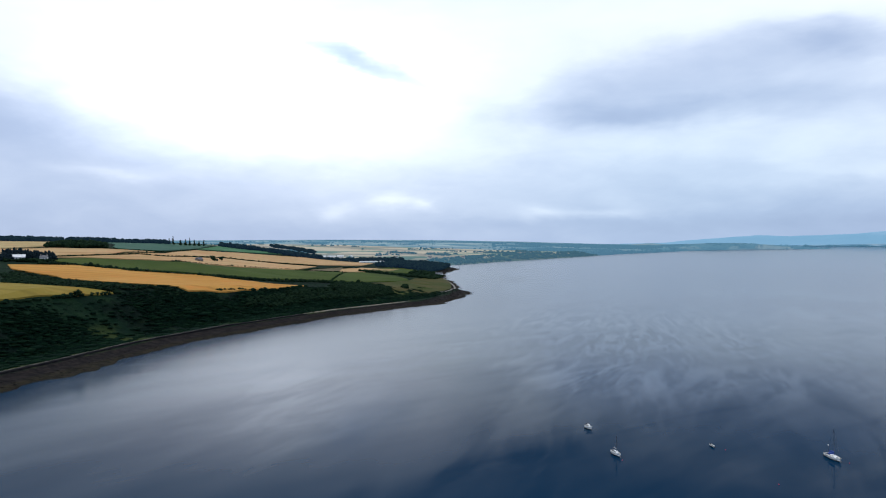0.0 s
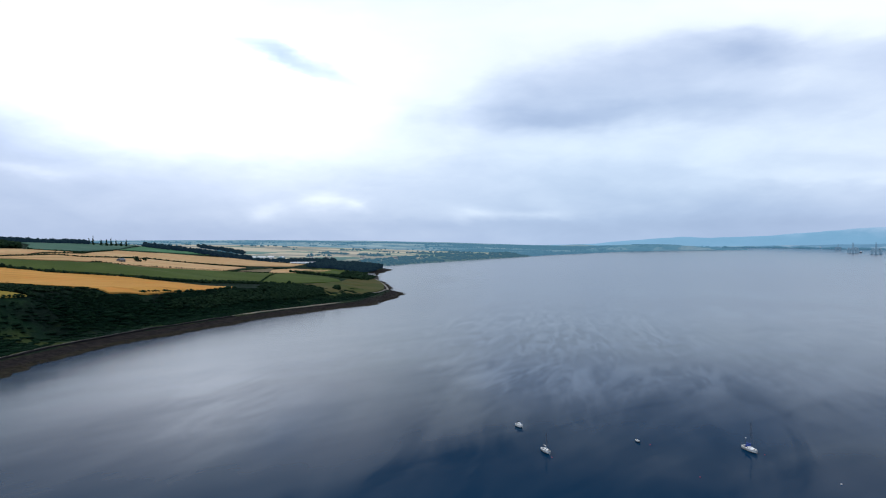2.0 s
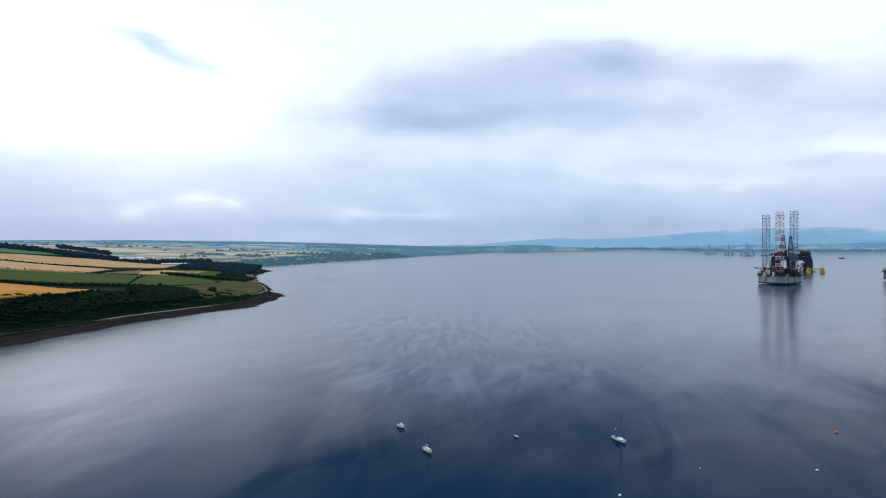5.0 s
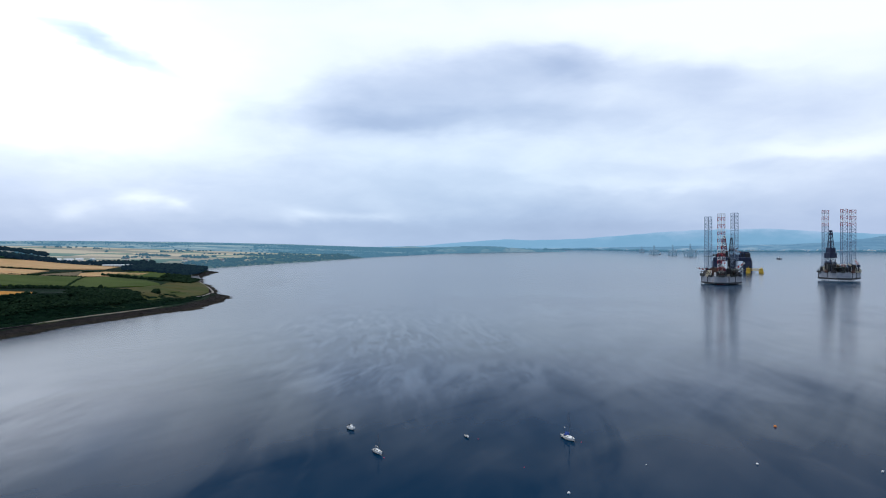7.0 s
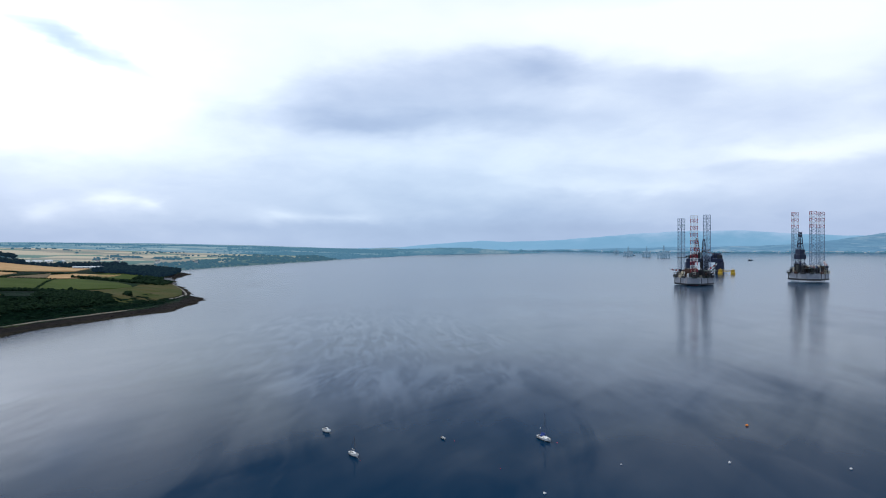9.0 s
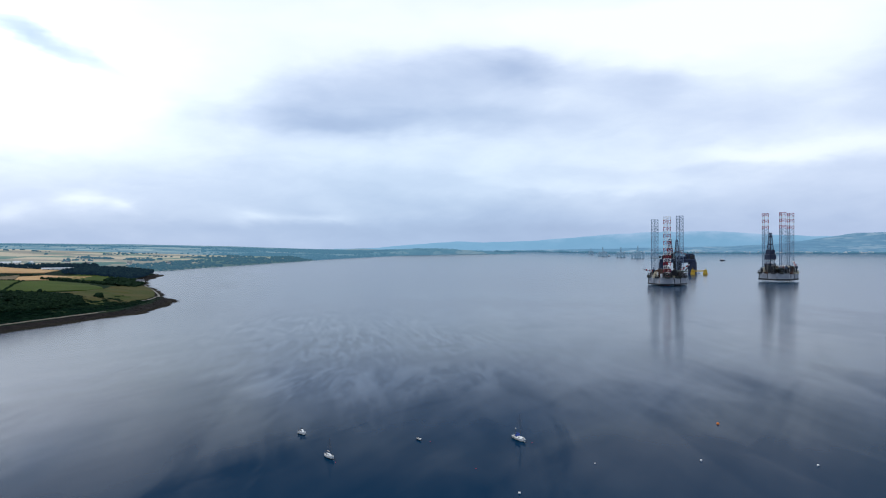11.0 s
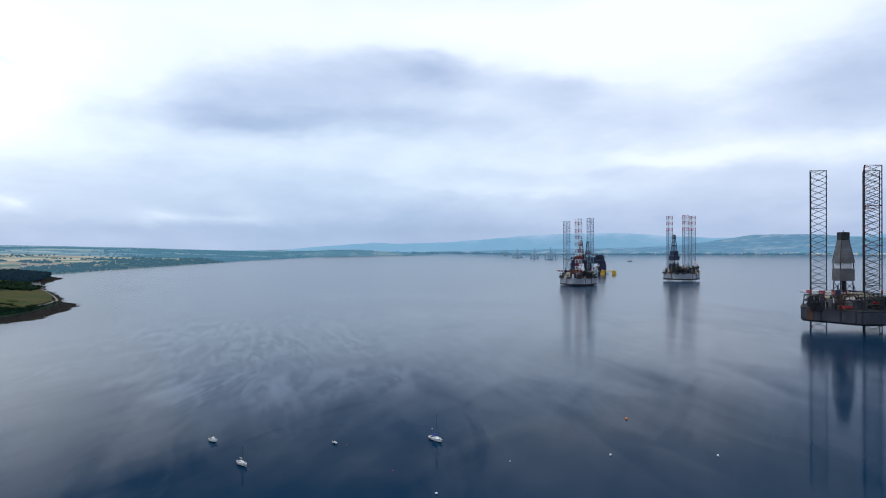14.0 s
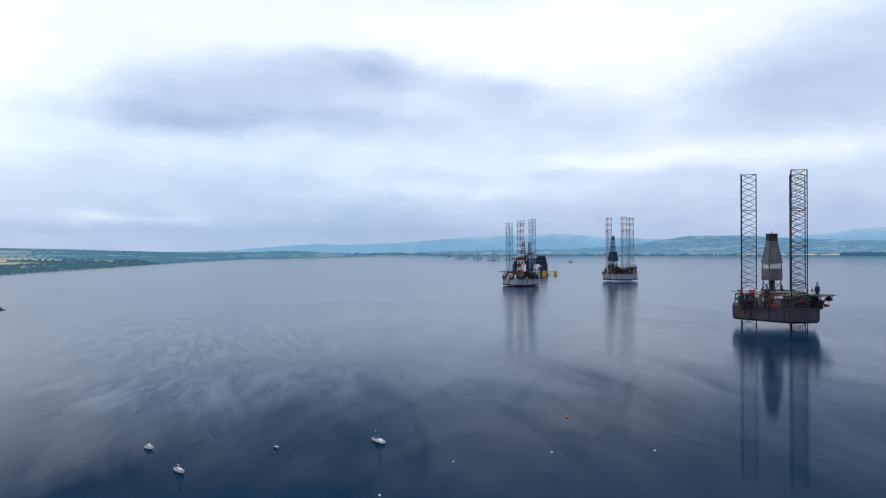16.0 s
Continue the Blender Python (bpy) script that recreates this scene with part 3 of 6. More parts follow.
field("stubble", [(-389, 844), (-371, 941), (-398, 1139), (-360, 1277), (-283, 1456), (-157, 1588), (-163, 1413), (-224, 1254), (-283, 1128), (-326, 1066), (-354, 917)])
field("stubble", [(-484, 649), (-453, 724), (-434, 762), (-394, 846), (-387, 953), (-416, 879), (-459, 842), (-487, 779), (-520, 699)])
field("stubble_pale", [(-530, 712), (-493, 789), (-472, 853), (-623, 1215), (-625, 1001), (-640, 860)])
field("pasture_blue", [(-626, 1259), (-521, 1204), (-457, 1403), (-414, 1179), (-393, 989), (-421, 900), (-466, 1010)])
field("pasture_bright", [(-442, 1390), (-400, 1480), (-330, 1510), (-304, 1530), (-371, 1316), (-412, 1193)])
field("pasture", [(-140, 890), (-150, 1080), (-132, 1148), (-73, 1084), (-49, 988), (-64, 945), (-118, 897)])
field("stubble", [(-173, 1211), (-152, 1322), (-85, 1362), (-93, 1262), (-162, 1102)])
field("pasture", [(-140, 1219), (-108, 1431), (-76, 1535), (-30, 1320), (-42, 1193)])
field("stubble_brown", [(-201, 1105), (-181, 1275), (-165, 1122), (-194, 1018)])
field("headland", [(-101, 877), (-66, 930), (-47, 983), (-12, 1205), (4, 1112), (11, 1000), (9, 866), (-8, 800), (-38, 728), (-52, 735), (-60, 780)])

# ---- helpers for things ----


def part(name, bm, mat, parent=None, label=""):
    """One mesh object from a bmesh, under a thing or a part."""
    me = bpy.data.meshes.new(name)
    bm.to_mesh(me)
    bm.free()
    for m in mat if isinstance(mat, (list, tuple)) else [mat]:
        me.materials.append(m)
    ob = new(name, me)
    ob.parent = parent
    return tagged(ob, label)


def thing(name, m, label, category, group=""):
    ob = new(name)
    ob.matrix_world = m
    return tagged(ob, label, category, group)


def box(bm, centre, size, turn=0.0, bevel=0.0, slot=0):
    m = Matrix.Translation(centre) @ Matrix.Rotation(radians(turn), 4, "Z") @ Matrix.Diagonal((*size, 1))
    made = bmesh.ops.create_cube(bm, size=1.0, matrix=m)["verts"]
    faces = list({f for v in made for f in v.link_faces})
    for f in faces:
        f.material_index = slot
    if bevel:
        edges = list({e for v in made for e in v.link_edges})
        bmesh.ops.bevel(bm, geom=edges, offset=bevel, segments=1, affect="EDGES", material=-1)
    return bm


def tube(bm, a, b, r, n=5, r2=None, slot=0):
    a, b = Vector(a), Vector(b)
    way = (b - a).to_track_quat("Z", "Y").to_matrix()
    r2 = r if r2 is None else r2
    low, high = [], []
    for k in range(n):
        c, s = math.cos(2 * math.pi * k / n), math.sin(2 * math.pi * k / n)
        low.append(bm.verts.new(a + way @ Vector((c * r, s * r, 0))))
        high.append(bm.verts.new(b + way @ Vector((c * r2, s * r2, 0))))
    for k in range(n):
        f = bm.faces.new((low[k], low[k - n + 1], high[k - n + 1], high[k]))
        f.material_index = slot
    bm.faces.new(low[::-1]).material_index = slot
    bm.faces.new(high).material_index = slot
    return bm


def prism(bm, ring, z0, z1, shrink=1.0, slot=0):
    low = [bm.verts.new((x * shrink, y * shrink, z0)) for x, y in ring]
    high = [bm.verts.new((x, y, z1)) for x, y in ring]
    n = len(ring)
    for k in range(n):
        bm.faces.new((low[k], low[(k + 1) % n], high[(k + 1) % n], high[k])).material_index = slot
    bm.faces.new(low[::-1]).material_index = slot
    bm.faces.new(high).material_index = slot
    return bm


def ball(bm, centre, size, level=2):
    bmesh.ops.create_icosphere(bm, subdivisions=level, radius=1.0, matrix=Matrix.Translation(centre) @ Matrix.Diagonal((*size, 1)))
    return bm


def ico(level):
    bm = bmesh.new()
    bmesh.ops.create_icosphere(bm, subdivisions=level, radius=1.0)
    v = np.array([p.co[:] for p in bm.verts])
    f = np.array([[p.index for p in q.verts] for q in bm.faces])
    bm.free()
    return v, f


ICO = {1: ico(1), 2: ico(2)}
RNG = np.random.default_rng(7)


def clumps(name, centres, sizes, mat, level=2, rough=0.28, drop=0.25):
    """Many uneven leafy clumps as one mesh."""
    centres, sizes = np.asarray(centres, float), np.asarray(sizes, float)
    v, f = ICO[level]
    n = len(centres)
    out = v[None] * (1 + rough * RNG.standard_normal((n, len(v), 1))) * sizes[:, None, :]
    out = out + RNG.normal(0, 0.06, out.shape) * sizes[:, None, :] + centres[:, None, :]
    faces = (f[None] + (np.arange(n) * len(v))[:, None, None]).reshape(-1, 3)
    me = bpy.data.meshes.new(name)
    me.from_pydata(out.reshape(-1, 3).tolist(), [], faces.tolist())
    me.polygons.foreach_set("use_smooth", np.ones(len(faces), bool))
    me.materials.append(mat)
    me.update()
    return new(name, me)


def within(corners, x, y):
    ok = np.zeros(x.shape, bool)
    for (ax, ay), (bx, by) in zip(corners, corners[1:] + corners[:1]):
        if ay != by:
            ok ^= ((ay > y) != (by > y)) & (x < (bx - ax) * (y - ay) / (by - ay) + ax)
    return ok


def scatter(corners, count):
    xs, ys = [c[0] for c in corners], [c[1] for c in corners]
    out = []
    while len(out) < count:
        x, y = RNG.uniform(min(xs), max(xs), 400), RNG.uniform(min(ys), max(ys), 400)
        ok = within(corners, x, y)
        out += list(zip(x[ok], y[ok]))
    return np.array(out[:count])


def broadleaf(xy, tall, spread):
    """Centres and sizes of the leaf clumps of trees at the given places."""
    c, s = [], []
    z = ground(xy[:, 0], xy[:, 1])
    for (x, y), g in zip(xy, z):
        h = tall * RNG.uniform(0.7, 1.25)
        for _ in range(4):
            w = spread * RNG.uniform(0.45, 0.8)
            c.append((x + RNG.normal(0, spread * 0.35), y + RNG.normal(0, spread * 0.35), g + h * RNG.uniform(0.35, 0.82)))
            s.append((w, w, h * RNG.uniform(0.22, 0.34)))
    return c, s


def conifers(xy, tall, spread):
    c, s = [], []
    z = ground(xy[:, 0], xy[:, 1])
    for (x, y), g in zip(xy, z):
        h = tall * RNG.uniform(0.75, 1.25)
        for k in range(3):
            w = spread * (1.0, 0.72, 0.4)[k]
            c.append((x, y, g + h * (0.3, 0.55, 0.8)[k]))
            s.append((w, w, h * 0.27))
    return c, s


# ---- vegetation ----


def wood(kind, corners, count, tall, spread, needle):
    c, s = (conifers if needle else broadleaf)(scatter(corners, count), tall, spread)
    # woods on the crest and beyond get leaves with haze in their glow
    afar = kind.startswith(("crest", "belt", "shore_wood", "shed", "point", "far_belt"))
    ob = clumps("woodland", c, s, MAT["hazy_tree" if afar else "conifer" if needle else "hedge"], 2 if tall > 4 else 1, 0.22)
    tagged(ob, "dark conifer plantation on the hill" if needle else "dense dark green broadleaf trees", "trees", kind="stuff")


wood("gully", [(-354, 566), (-339, 563), (-283, 517), (-229, 491), (-214, 502), (-220, 476), (-240, 462), (-270, 471), (-297, 480)], 380, 2.0, 2.2, 0)
wood("bank_wood", [(-157, 570), (-133, 630), (-118, 655), (-93, 703), (-60, 744), (-52, 728), (-80, 672), (-114, 625), (-155, 553)], 1100, 2.6, 2.2, 0)
wood("headland", [(-57, 1199), (-36, 1300), (-20, 1246), (-20, 1085), (-40, 1085)], 90, 6.0, 4.5, 0)
wood("clump", [(-470, 835), (-480, 880), (-455, 945), (-425, 898), (-437, 862)], 260, 5.6, 3.6, 0)
wood("crest", [(-626, 931), (-626, 1002), (-660, 1140), (-628, 1168), (-560, 1010), (-590, 900)], 620, 6.0, 4.2, 0)
wood("crest_b", [(-630, 1186), (-600, 1240), (-560, 1200), (-575, 1130)], 320, 6.5, 4.0, 0)
wood("crest_c", [(-560, 1160), (-492, 1268), (-480, 1250), (-530, 1120)], 200, 6.4, 3.4, 0)
wood("belt", [(-448, 1420), (-400, 1470), (-368, 1485), (-362, 1440), (-393, 1400), (-430, 1385)], 200, 7.5, 4.0, 0)
wood("belt_b", [(-369, 1480), (-300, 1560), (-272, 1568), (-255, 1490), (-306, 1440), (-349, 1420)], 260, 8.0, 4.2, 0)
wood("shore_wood", [(-140, 1440), (-110, 1700), (-32, 1657), (6, 1515), (-16, 1375), (-48, 1362), (-100, 1400)], 620, 9.0, 4.6, 0)
wood("shed_trees", [(-300, 1640), (-290, 1780), (-200, 1960), (-120, 1980), (-100, 1820), (-180, 1800)], 150, 9.0, 5.0, 0)
wood("farm_wood", [(-452, 706), (-448, 752), (-431, 760), (-408, 744), (-416, 730), (-432, 718), (-428, 690), (-440, 684)], 110, 7.0, 3.0, 1)
wood("gully_scrub", [(-372, 619), (-312, 570), (-252, 540), (-221, 528), (-200, 535), (-190, 522), (-214, 500), (-283, 517), (-339, 563), (-362, 592)], 520, 1.1, 2.0, 0)
wood("cottage_scrub", [(-58, 1100), (-56, 1240), (-40, 1330), (-14, 1330), (-2, 1250), (-10, 1080), (-30, 1075)], 260, 3.6, 3.6, 0)
wood("point_wood", [(-70, 1690), (-40, 1800), (14, 1790), (6, 1560), (-20, 1480)], 220, 9.0, 4.6, 0)
wood("head_scrub", [(-128, 850), (-100, 890), (-75, 862), (-56, 764), (-52, 729), (-76, 700), (-100, 690), (-122, 740)], 420, 2.0, 2.4, 0)
wood("foot_scrub", [(-62, 690), (-38, 718), (-16, 758), (-6, 790), (-12, 795), (-24, 768), (-46, 730), (-66, 704)], 150, 1.6, 1.8, 0)
wood("far_belt", [(-600, 2500), (-530, 2420), (-461, 2320), (-400, 2230), (-412, 2260), (-483, 2370), (-562, 2470), (-612, 2536)], 130, 11.0, 7.0, 0)
wood("farm_hedge", [(-436, 690), (-414, 716), (-400, 728), (-396, 722), (-410, 706), (-428, 682)], 46, 3.0, 2.4, 0)


def hedge(line, tall, rows):
    c, s = [], []
    for (ax, ay), (bx, by) in zip(line, line[1:]):
        n = int(math.hypot(bx - ax, by - ay) / (tall * 1.1))
        for k in range(n * rows):
            f = RNG.uniform()
            x, y = ax + f * (bx - ax) + RNG.normal(0, tall * 0.3 * rows), ay + f * (by - ay) + RNG.normal(0, tall * 0.3 * rows)
            h = tall * RNG.uniform(0.5, 1.25) * (1.5 if RNG.uniform() < 0.03 else 1)
            c.append((x, y, float(ground(x, y)) + 0.5 * h))
            s.append((tall * 0.95, tall * 0.95, 0.75 * h))
    tagged(clumps("hedgerow", c, s, MAT["hedge"], 2, 0.22), "dark green hedgerow between fields", "hedge", kind="stuff")


hedge([(-401, 694), (-378, 725), (-340, 731), (-287, 745), (-233, 760), (-174, 772), (-133, 822), (-101, 880)], 2.3, 2)
hedge([(-431, 757), (-390, 838), (-376, 936), (-402, 1150)], 1.4, 1)
hedge([(-389, 836), (-351, 909), (-322, 1050), (-279, 1112), (-218, 1220)], 1.5, 1)
hedge([(-152, 1104), (-141, 890)], 1.3, 1)
hedge([(-141, 1175), (-116, 1185), (-82, 1138), (-53, 1100)], 3.0, 2)
hedge([(-205, 1010), (-181, 1275), (-152, 1324)], 1.5, 1)
hedge([(-417, 887), (-385, 978)], 1.4, 1)
hedge([(-300, 482), (-274, 475), (-239, 461), (-221, 478)], 1.0, 2)
hedge([(-242, 384), (-229, 446), (-219, 478)], 1.3, 1)
hedge([(-180, 560), (-150, 616), (-128, 664)], 1.3, 1)
hedge([(-158, 1110), (-190, 1040), (-262, 930), (-325, 848)], 1.2, 1)


def gorse():
    """Scrub on the bank between the shore track and the fields, with open grass between."""
    x, y = RNG.uniform(-330, 10, 120000), RNG.uniform(215, 860, 120000)
    s = inland(x, y)
    thick = np.array([noise.fractal((a * 0.012, b * 0.012, 4), 1.0, 2.0, 4) for a, b in zip(x, y)])
    cover = smooth(0.0, 0.35, thick + np.interp(y, [200, 330, 450, 560, 700, 760, 860], [0.02, 0.05, 0.12, 0.32, 0.4, 0.2, -0.2])) + 0.10
    ok = (s > 23) & (s < np.interp(y, [300, 480, 560], [72, 74, 77])) & (RNG.uniform(size=len(x)) < cover)
    ok &= ~within([(-347, 464), (-293, 467), (-270, 466), (-239, 456), (-218, 473), (-226, 440), (-234, 413), (-240, 380), (-251, 330)], x, y)
    ok &= ~within([(-351, 607), (-321, 587), (-297, 553), (-256, 543), (-224, 535), (-192, 533), (-173, 562), (-147, 622), (-124, 664), (-195, 730)], x, y)
    x, y, s = x[ok][:26000], y[ok][:26000], s[ok][:26000]
    h = RNG.uniform(0.35, 1.0, len(x)) * np.where(RNG.uniform(size=len(x)) < 0.03, 1.9, 1) * np.interp(s, [23, 50, 74], [0.8, 1.0, 0.45])
    z = ground(x, y) + 0.25 * h
    ob = clumps("gorse_scrub", np.stack([x, y, z], -1), np.stack([h * 3.2, h * 3.2, h * 0.62], -1), MAT["gorse"], 1, 0.10)
    tagged(ob, "dark gorse and bracken scrub covering the steep bank", "scrub", kind="stuff")


gorse()


def far_trees():
    """Field trees and hedges of the far farmland, and the woods along its shore."""
    x, y = RNG.uniform(-1500, 2080, 54000), RNG.uniform(1950, 4300, 54000)
    s = inland(x, y)
    wood = np.array([noise.fractal((a * 0.004, b * 0.004, 11), 1.0, 2.0, 4) for a, b in zip(x, y)])
    lines = np.abs(((x * 0.35 + y + 60 * np.sin(x * 0.006)) / 290) % 1 - 0.5) < 0.02
    lines |= np.abs(((x - y * 0.35 + 70 * np.sin(y * 0.005)) / 420) % 1 - 0.5) < 0.014
    thin = np.interp(x, [-600, 100, 500, 1250, 1400], [0.0, 0.12, 0.75, 0.75, 0.35])
    ok = (s > 3) & (np.hypot(x, y) < 4700) & ((s < np.interp(x, [0, 300, 500, 800], [100, 130, 110, 60])) & (wood > -0.4) | (np.hypot(x, y) > 4150) & (x > -700) & (wood > -0.15) | (wood > 0.6 - thin) | lines & (wood > 0.1 - thin))
    x, y = x[ok], y[ok]
    h = RNG.uniform(2.0, 5.0, len(x)) * np.where((s[ok] < 330) & (y < 3100), 1.15, 1.0) * np.where(x > 1250, 0.6, 1.0)
    z = ground(x, y) + h * 0.4
    # both sets are coloured with haze as glow, stronger farther out
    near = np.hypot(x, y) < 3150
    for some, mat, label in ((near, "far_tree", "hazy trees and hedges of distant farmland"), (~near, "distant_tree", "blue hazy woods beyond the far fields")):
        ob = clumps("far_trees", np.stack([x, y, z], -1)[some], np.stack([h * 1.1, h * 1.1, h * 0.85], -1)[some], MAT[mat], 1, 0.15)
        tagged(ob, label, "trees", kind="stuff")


far_trees()


def single_tree(name, x, y, tall, spread, label, bare=False, spire=False):
    top = thing(name, pose(x, y, float(ground(x, y)) - 0.2, 0, 0, RNG.uniform(0, 360)), label, "tree")
    bm = tube(bmesh.new(), (0, 0, 0), (0.1, 0, tall * 0.6), tall * 0.035, 7, tall * 0.015)
    for k in range(7):
        a, e = RNG.uniform(0, 6.28), RNG.uniform(0.35, 0.6)
        tube(bm, (0, 0, tall * e), (math.cos(a) * spread * 0.7, math.sin(a) * spread * 0.7, tall * (e + RNG.uniform(0.15, 0.35))), tall * 0.014, 5, tall * 0.004)
    part("trunk", bm, MAT["bark"], top)
    n = 10 if bare else 34
    c = np.stack([RNG.normal(0, spread * 0.42, n), RNG.normal(0, spread * 0.42, n), tall * RNG.uniform(0.35, 0.95, n)], -1)
    w = spread * RNG.uniform(0.22, 0.42, n)
    if spire:
        up = RNG.uniform(0.12, 1.0, n)
        c = np.stack([c[:, 0] * (1.15 - up), c[:, 1] * (1.15 - up), tall * up], -1)
        w = spread * (0.55 - 0.4 * up)
    crown = clumps("crown", c, np.stack([w, w, w * 0.9], -1), MAT["hedge"], 2, 0.3)
    crown.parent = top
    return top


single_tree("tree", -229, 442, 4.6, 2.3, "lone dark round tree at the barley field edge")
single_tree("tree", -44, 785, 4.5, 4.6, "low dark bushy tree on the green headland")
for x, y, tall in ((-484, 1254, 14), (-476, 1250, 19), (-467, 1262, 13), (-463, 1275, 15), (-461, 1290, 17), (-457, 1303, 14), (-452, 1313, 12), (-447, 1325, 17)):
    tagged(single_tree("tree", x, y, tall * 0.85, 2.3, "tall ragged pine standing on the hill crest", spire=True), group="pines on the crest")
for x, y, tall in ((-311, 959, 7), (-301, 962, 8), (-307, 950, 5)):
    tagged(single_tree("tree", x, y, tall, 3.5, "small sparse wind-bent tree beside the ruined steading", True), group="trees by the ruin")

# ---- drilling rigs ----
STEEL = {
    "dark": surface("weathered_dark_steel", (0.012, 0.013, 0.017), (0.028, 0.03, 0.036), 0.6, 0.12, 1.5, 0.0, 0.2, 0.05, (0.075, 0.045, 0.03), 0.66),
    "hull_dark": surface("grey_hull_paint", (0.028, 0.030, 0.042), (0.050, 0.053, 0.070), 0.55, 0.08, 1.0, 0.0, 0.2, 0.05, (0.07, 0.042, 0.034), 0.68),
    "hull_pale": surface("pale_hull_paint", (0.20, 0.225, 0.265), (0.32, 0.345, 0.385), 0.5, 0.08, 1.0, 0.0, 0.2, 0.05, (0.20, 0.11, 0.07), 0.62),
    "leg_blue": surface("blue_grey_leg_paint", (0.12, 0.185, 0.27), (0.18, 0.24, 0.33), 0.55, 0.1, 1.5),
    "red": surface("red_paint", (0.24, 0.014, 0.026), (0.31, 0.024, 0.034), 0.5, 0.2, 2.0),
    "maroon": surface("dark_red_paint", (0.07, 0.007, 0.012), (0.10, 0.011, 0.017), 0.55, 0.2, 2.0),
    "white": surface("white_paint", (0.62, 0.62, 0.62), (0.74, 0.74, 0.73), 0.5, 0.15, 2.0, stain=(0.4, 0.3, 0.22), stain_at=0.68),
    "clad": surface("grey_cladding", (0.095, 0.092, 0.095), (0.135, 0.13, 0.132), 0.6, 0.15, 1.2),
    "navy": surface("navy_paint", (0.011, 0.018, 0.045), (0.02, 0.031, 0.066), 0.5, 0.15, 2.0),
    "orange": surface("lifeboat_red", (0.30, 0.010, 0.016), (0.38, 0.018, 0.022), 0.4, 0.3, 2.0),
    "deck": surface("deck_plating", (0.035, 0.04, 0.04), (0.065, 0.068, 0.06), 0.8, 0.3, 2.0, stain=(0.12, 0.09, 0.05), stain_at=0.6),
    "green": surface("helideck_green", (0.05, 0.075, 0.06), (0.075, 0.10, 0.08), 0.8, 0.2, 2.0),
    "yellow": surface("yellow_paint", (0.42, 0.27, 0.025), (0.52, 0.34, 0.04), 0.5, 0.2, 2.0, stain=(0.25, 0.14, 0.05), stain_at=0.66),
    "rust": surface("rusted_steel", (0.055, 0.030, 0.023), (0.09, 0.05, 0.036), 0.85, 0.3, 2.0),
    "buff": surface("buff_paint", (0.42, 0.38, 0.28), (0.52, 0.47, 0.36), 0.6, 0.2, 2.0, stain=(0.2, 0.13, 0.08), stain_at=0.62),
    "glass": surface("dark_window_glass", (0.01, 0.014, 0.018), (0.02, 0.024, 0.03), 0.12, 0.2, 1.0, bump=0.0),
}


def lattice_leg(parent, x, y, side, z0, z1, bay, turn, mats, pattern, thick, label="", cross=True):
    """A three-chord truss leg. pattern gives the paint of each bay, counted down from the top."""
    bm = bmesh.new()
    corner = [(x + side / math.sqrt(3) * math.cos(radians(turn + 120 * k)), y + side / math.sqrt(3) * math.sin(radians(turn + 120 * k))) for k in range(3)]
    n = int((z1 - z0) / bay)
    for j in range(n):
        top, low = z1 - j * bay, z1 - (j + 1) * bay
        slot = pattern(j)
        for k in range(3):
            (ax, ay), (bx, by) = corner[k], corner[(k + 1) % 3]
            tube(bm, (ax, ay, low), (ax, ay, top), thick * 2.5, 6, slot=slot)
            if cross or j % 6 == 0:
                tube(bm, (ax, ay, top), (bx, by, top), thick, 4, slot=slot)
            tube(bm, (ax, ay, low), (bx, by, top), thick * 0.85, 4, slot=slot)
            tube(bm, (bx, by, low), (ax, ay, top), thick * 0.85, 4, slot=slot)
    return part("leg", bm, mats, parent, label)


def lattice_tower(bm, x, y, z0, z1, w0, w1, bays, r, slot=0):
    for j in range(bays):
        za, zb = z0 + (z1 - z0) * j / bays, z0 + (z1 - z0) * (j + 1) / bays
        wa, wb = w0 + (w1 - w0) * j / bays, w0 + (w1 - w0) * (j + 1) / bays
        q = [(-1, -1), (1, -1), (1, 1), (-1, 1)]
        for k in range(4):
            (ax, ay), (bx, by) = q[k], q[(k + 1) % 4]
            a0, a1 = (x + ax * wa / 2, y + ay * wa / 2, za), (x + ax * wb / 2, y + ay * wb / 2, zb)
            b0, b1 = (x + bx * wa / 2, y + by * wa / 2, za), (x + bx * wb / 2, y + by * wb / 2, zb)
            tube(bm, a0, a1, r * 1.5, 5, slot=slot)
            tube(bm, a1, b1, r, 4, slot=slot)
            tube(bm, a0, b1, r * 0.8, 4, slot=slot)
            tube(bm, b0, a1, r * 0.8, 4, slot=slot)
    return bm


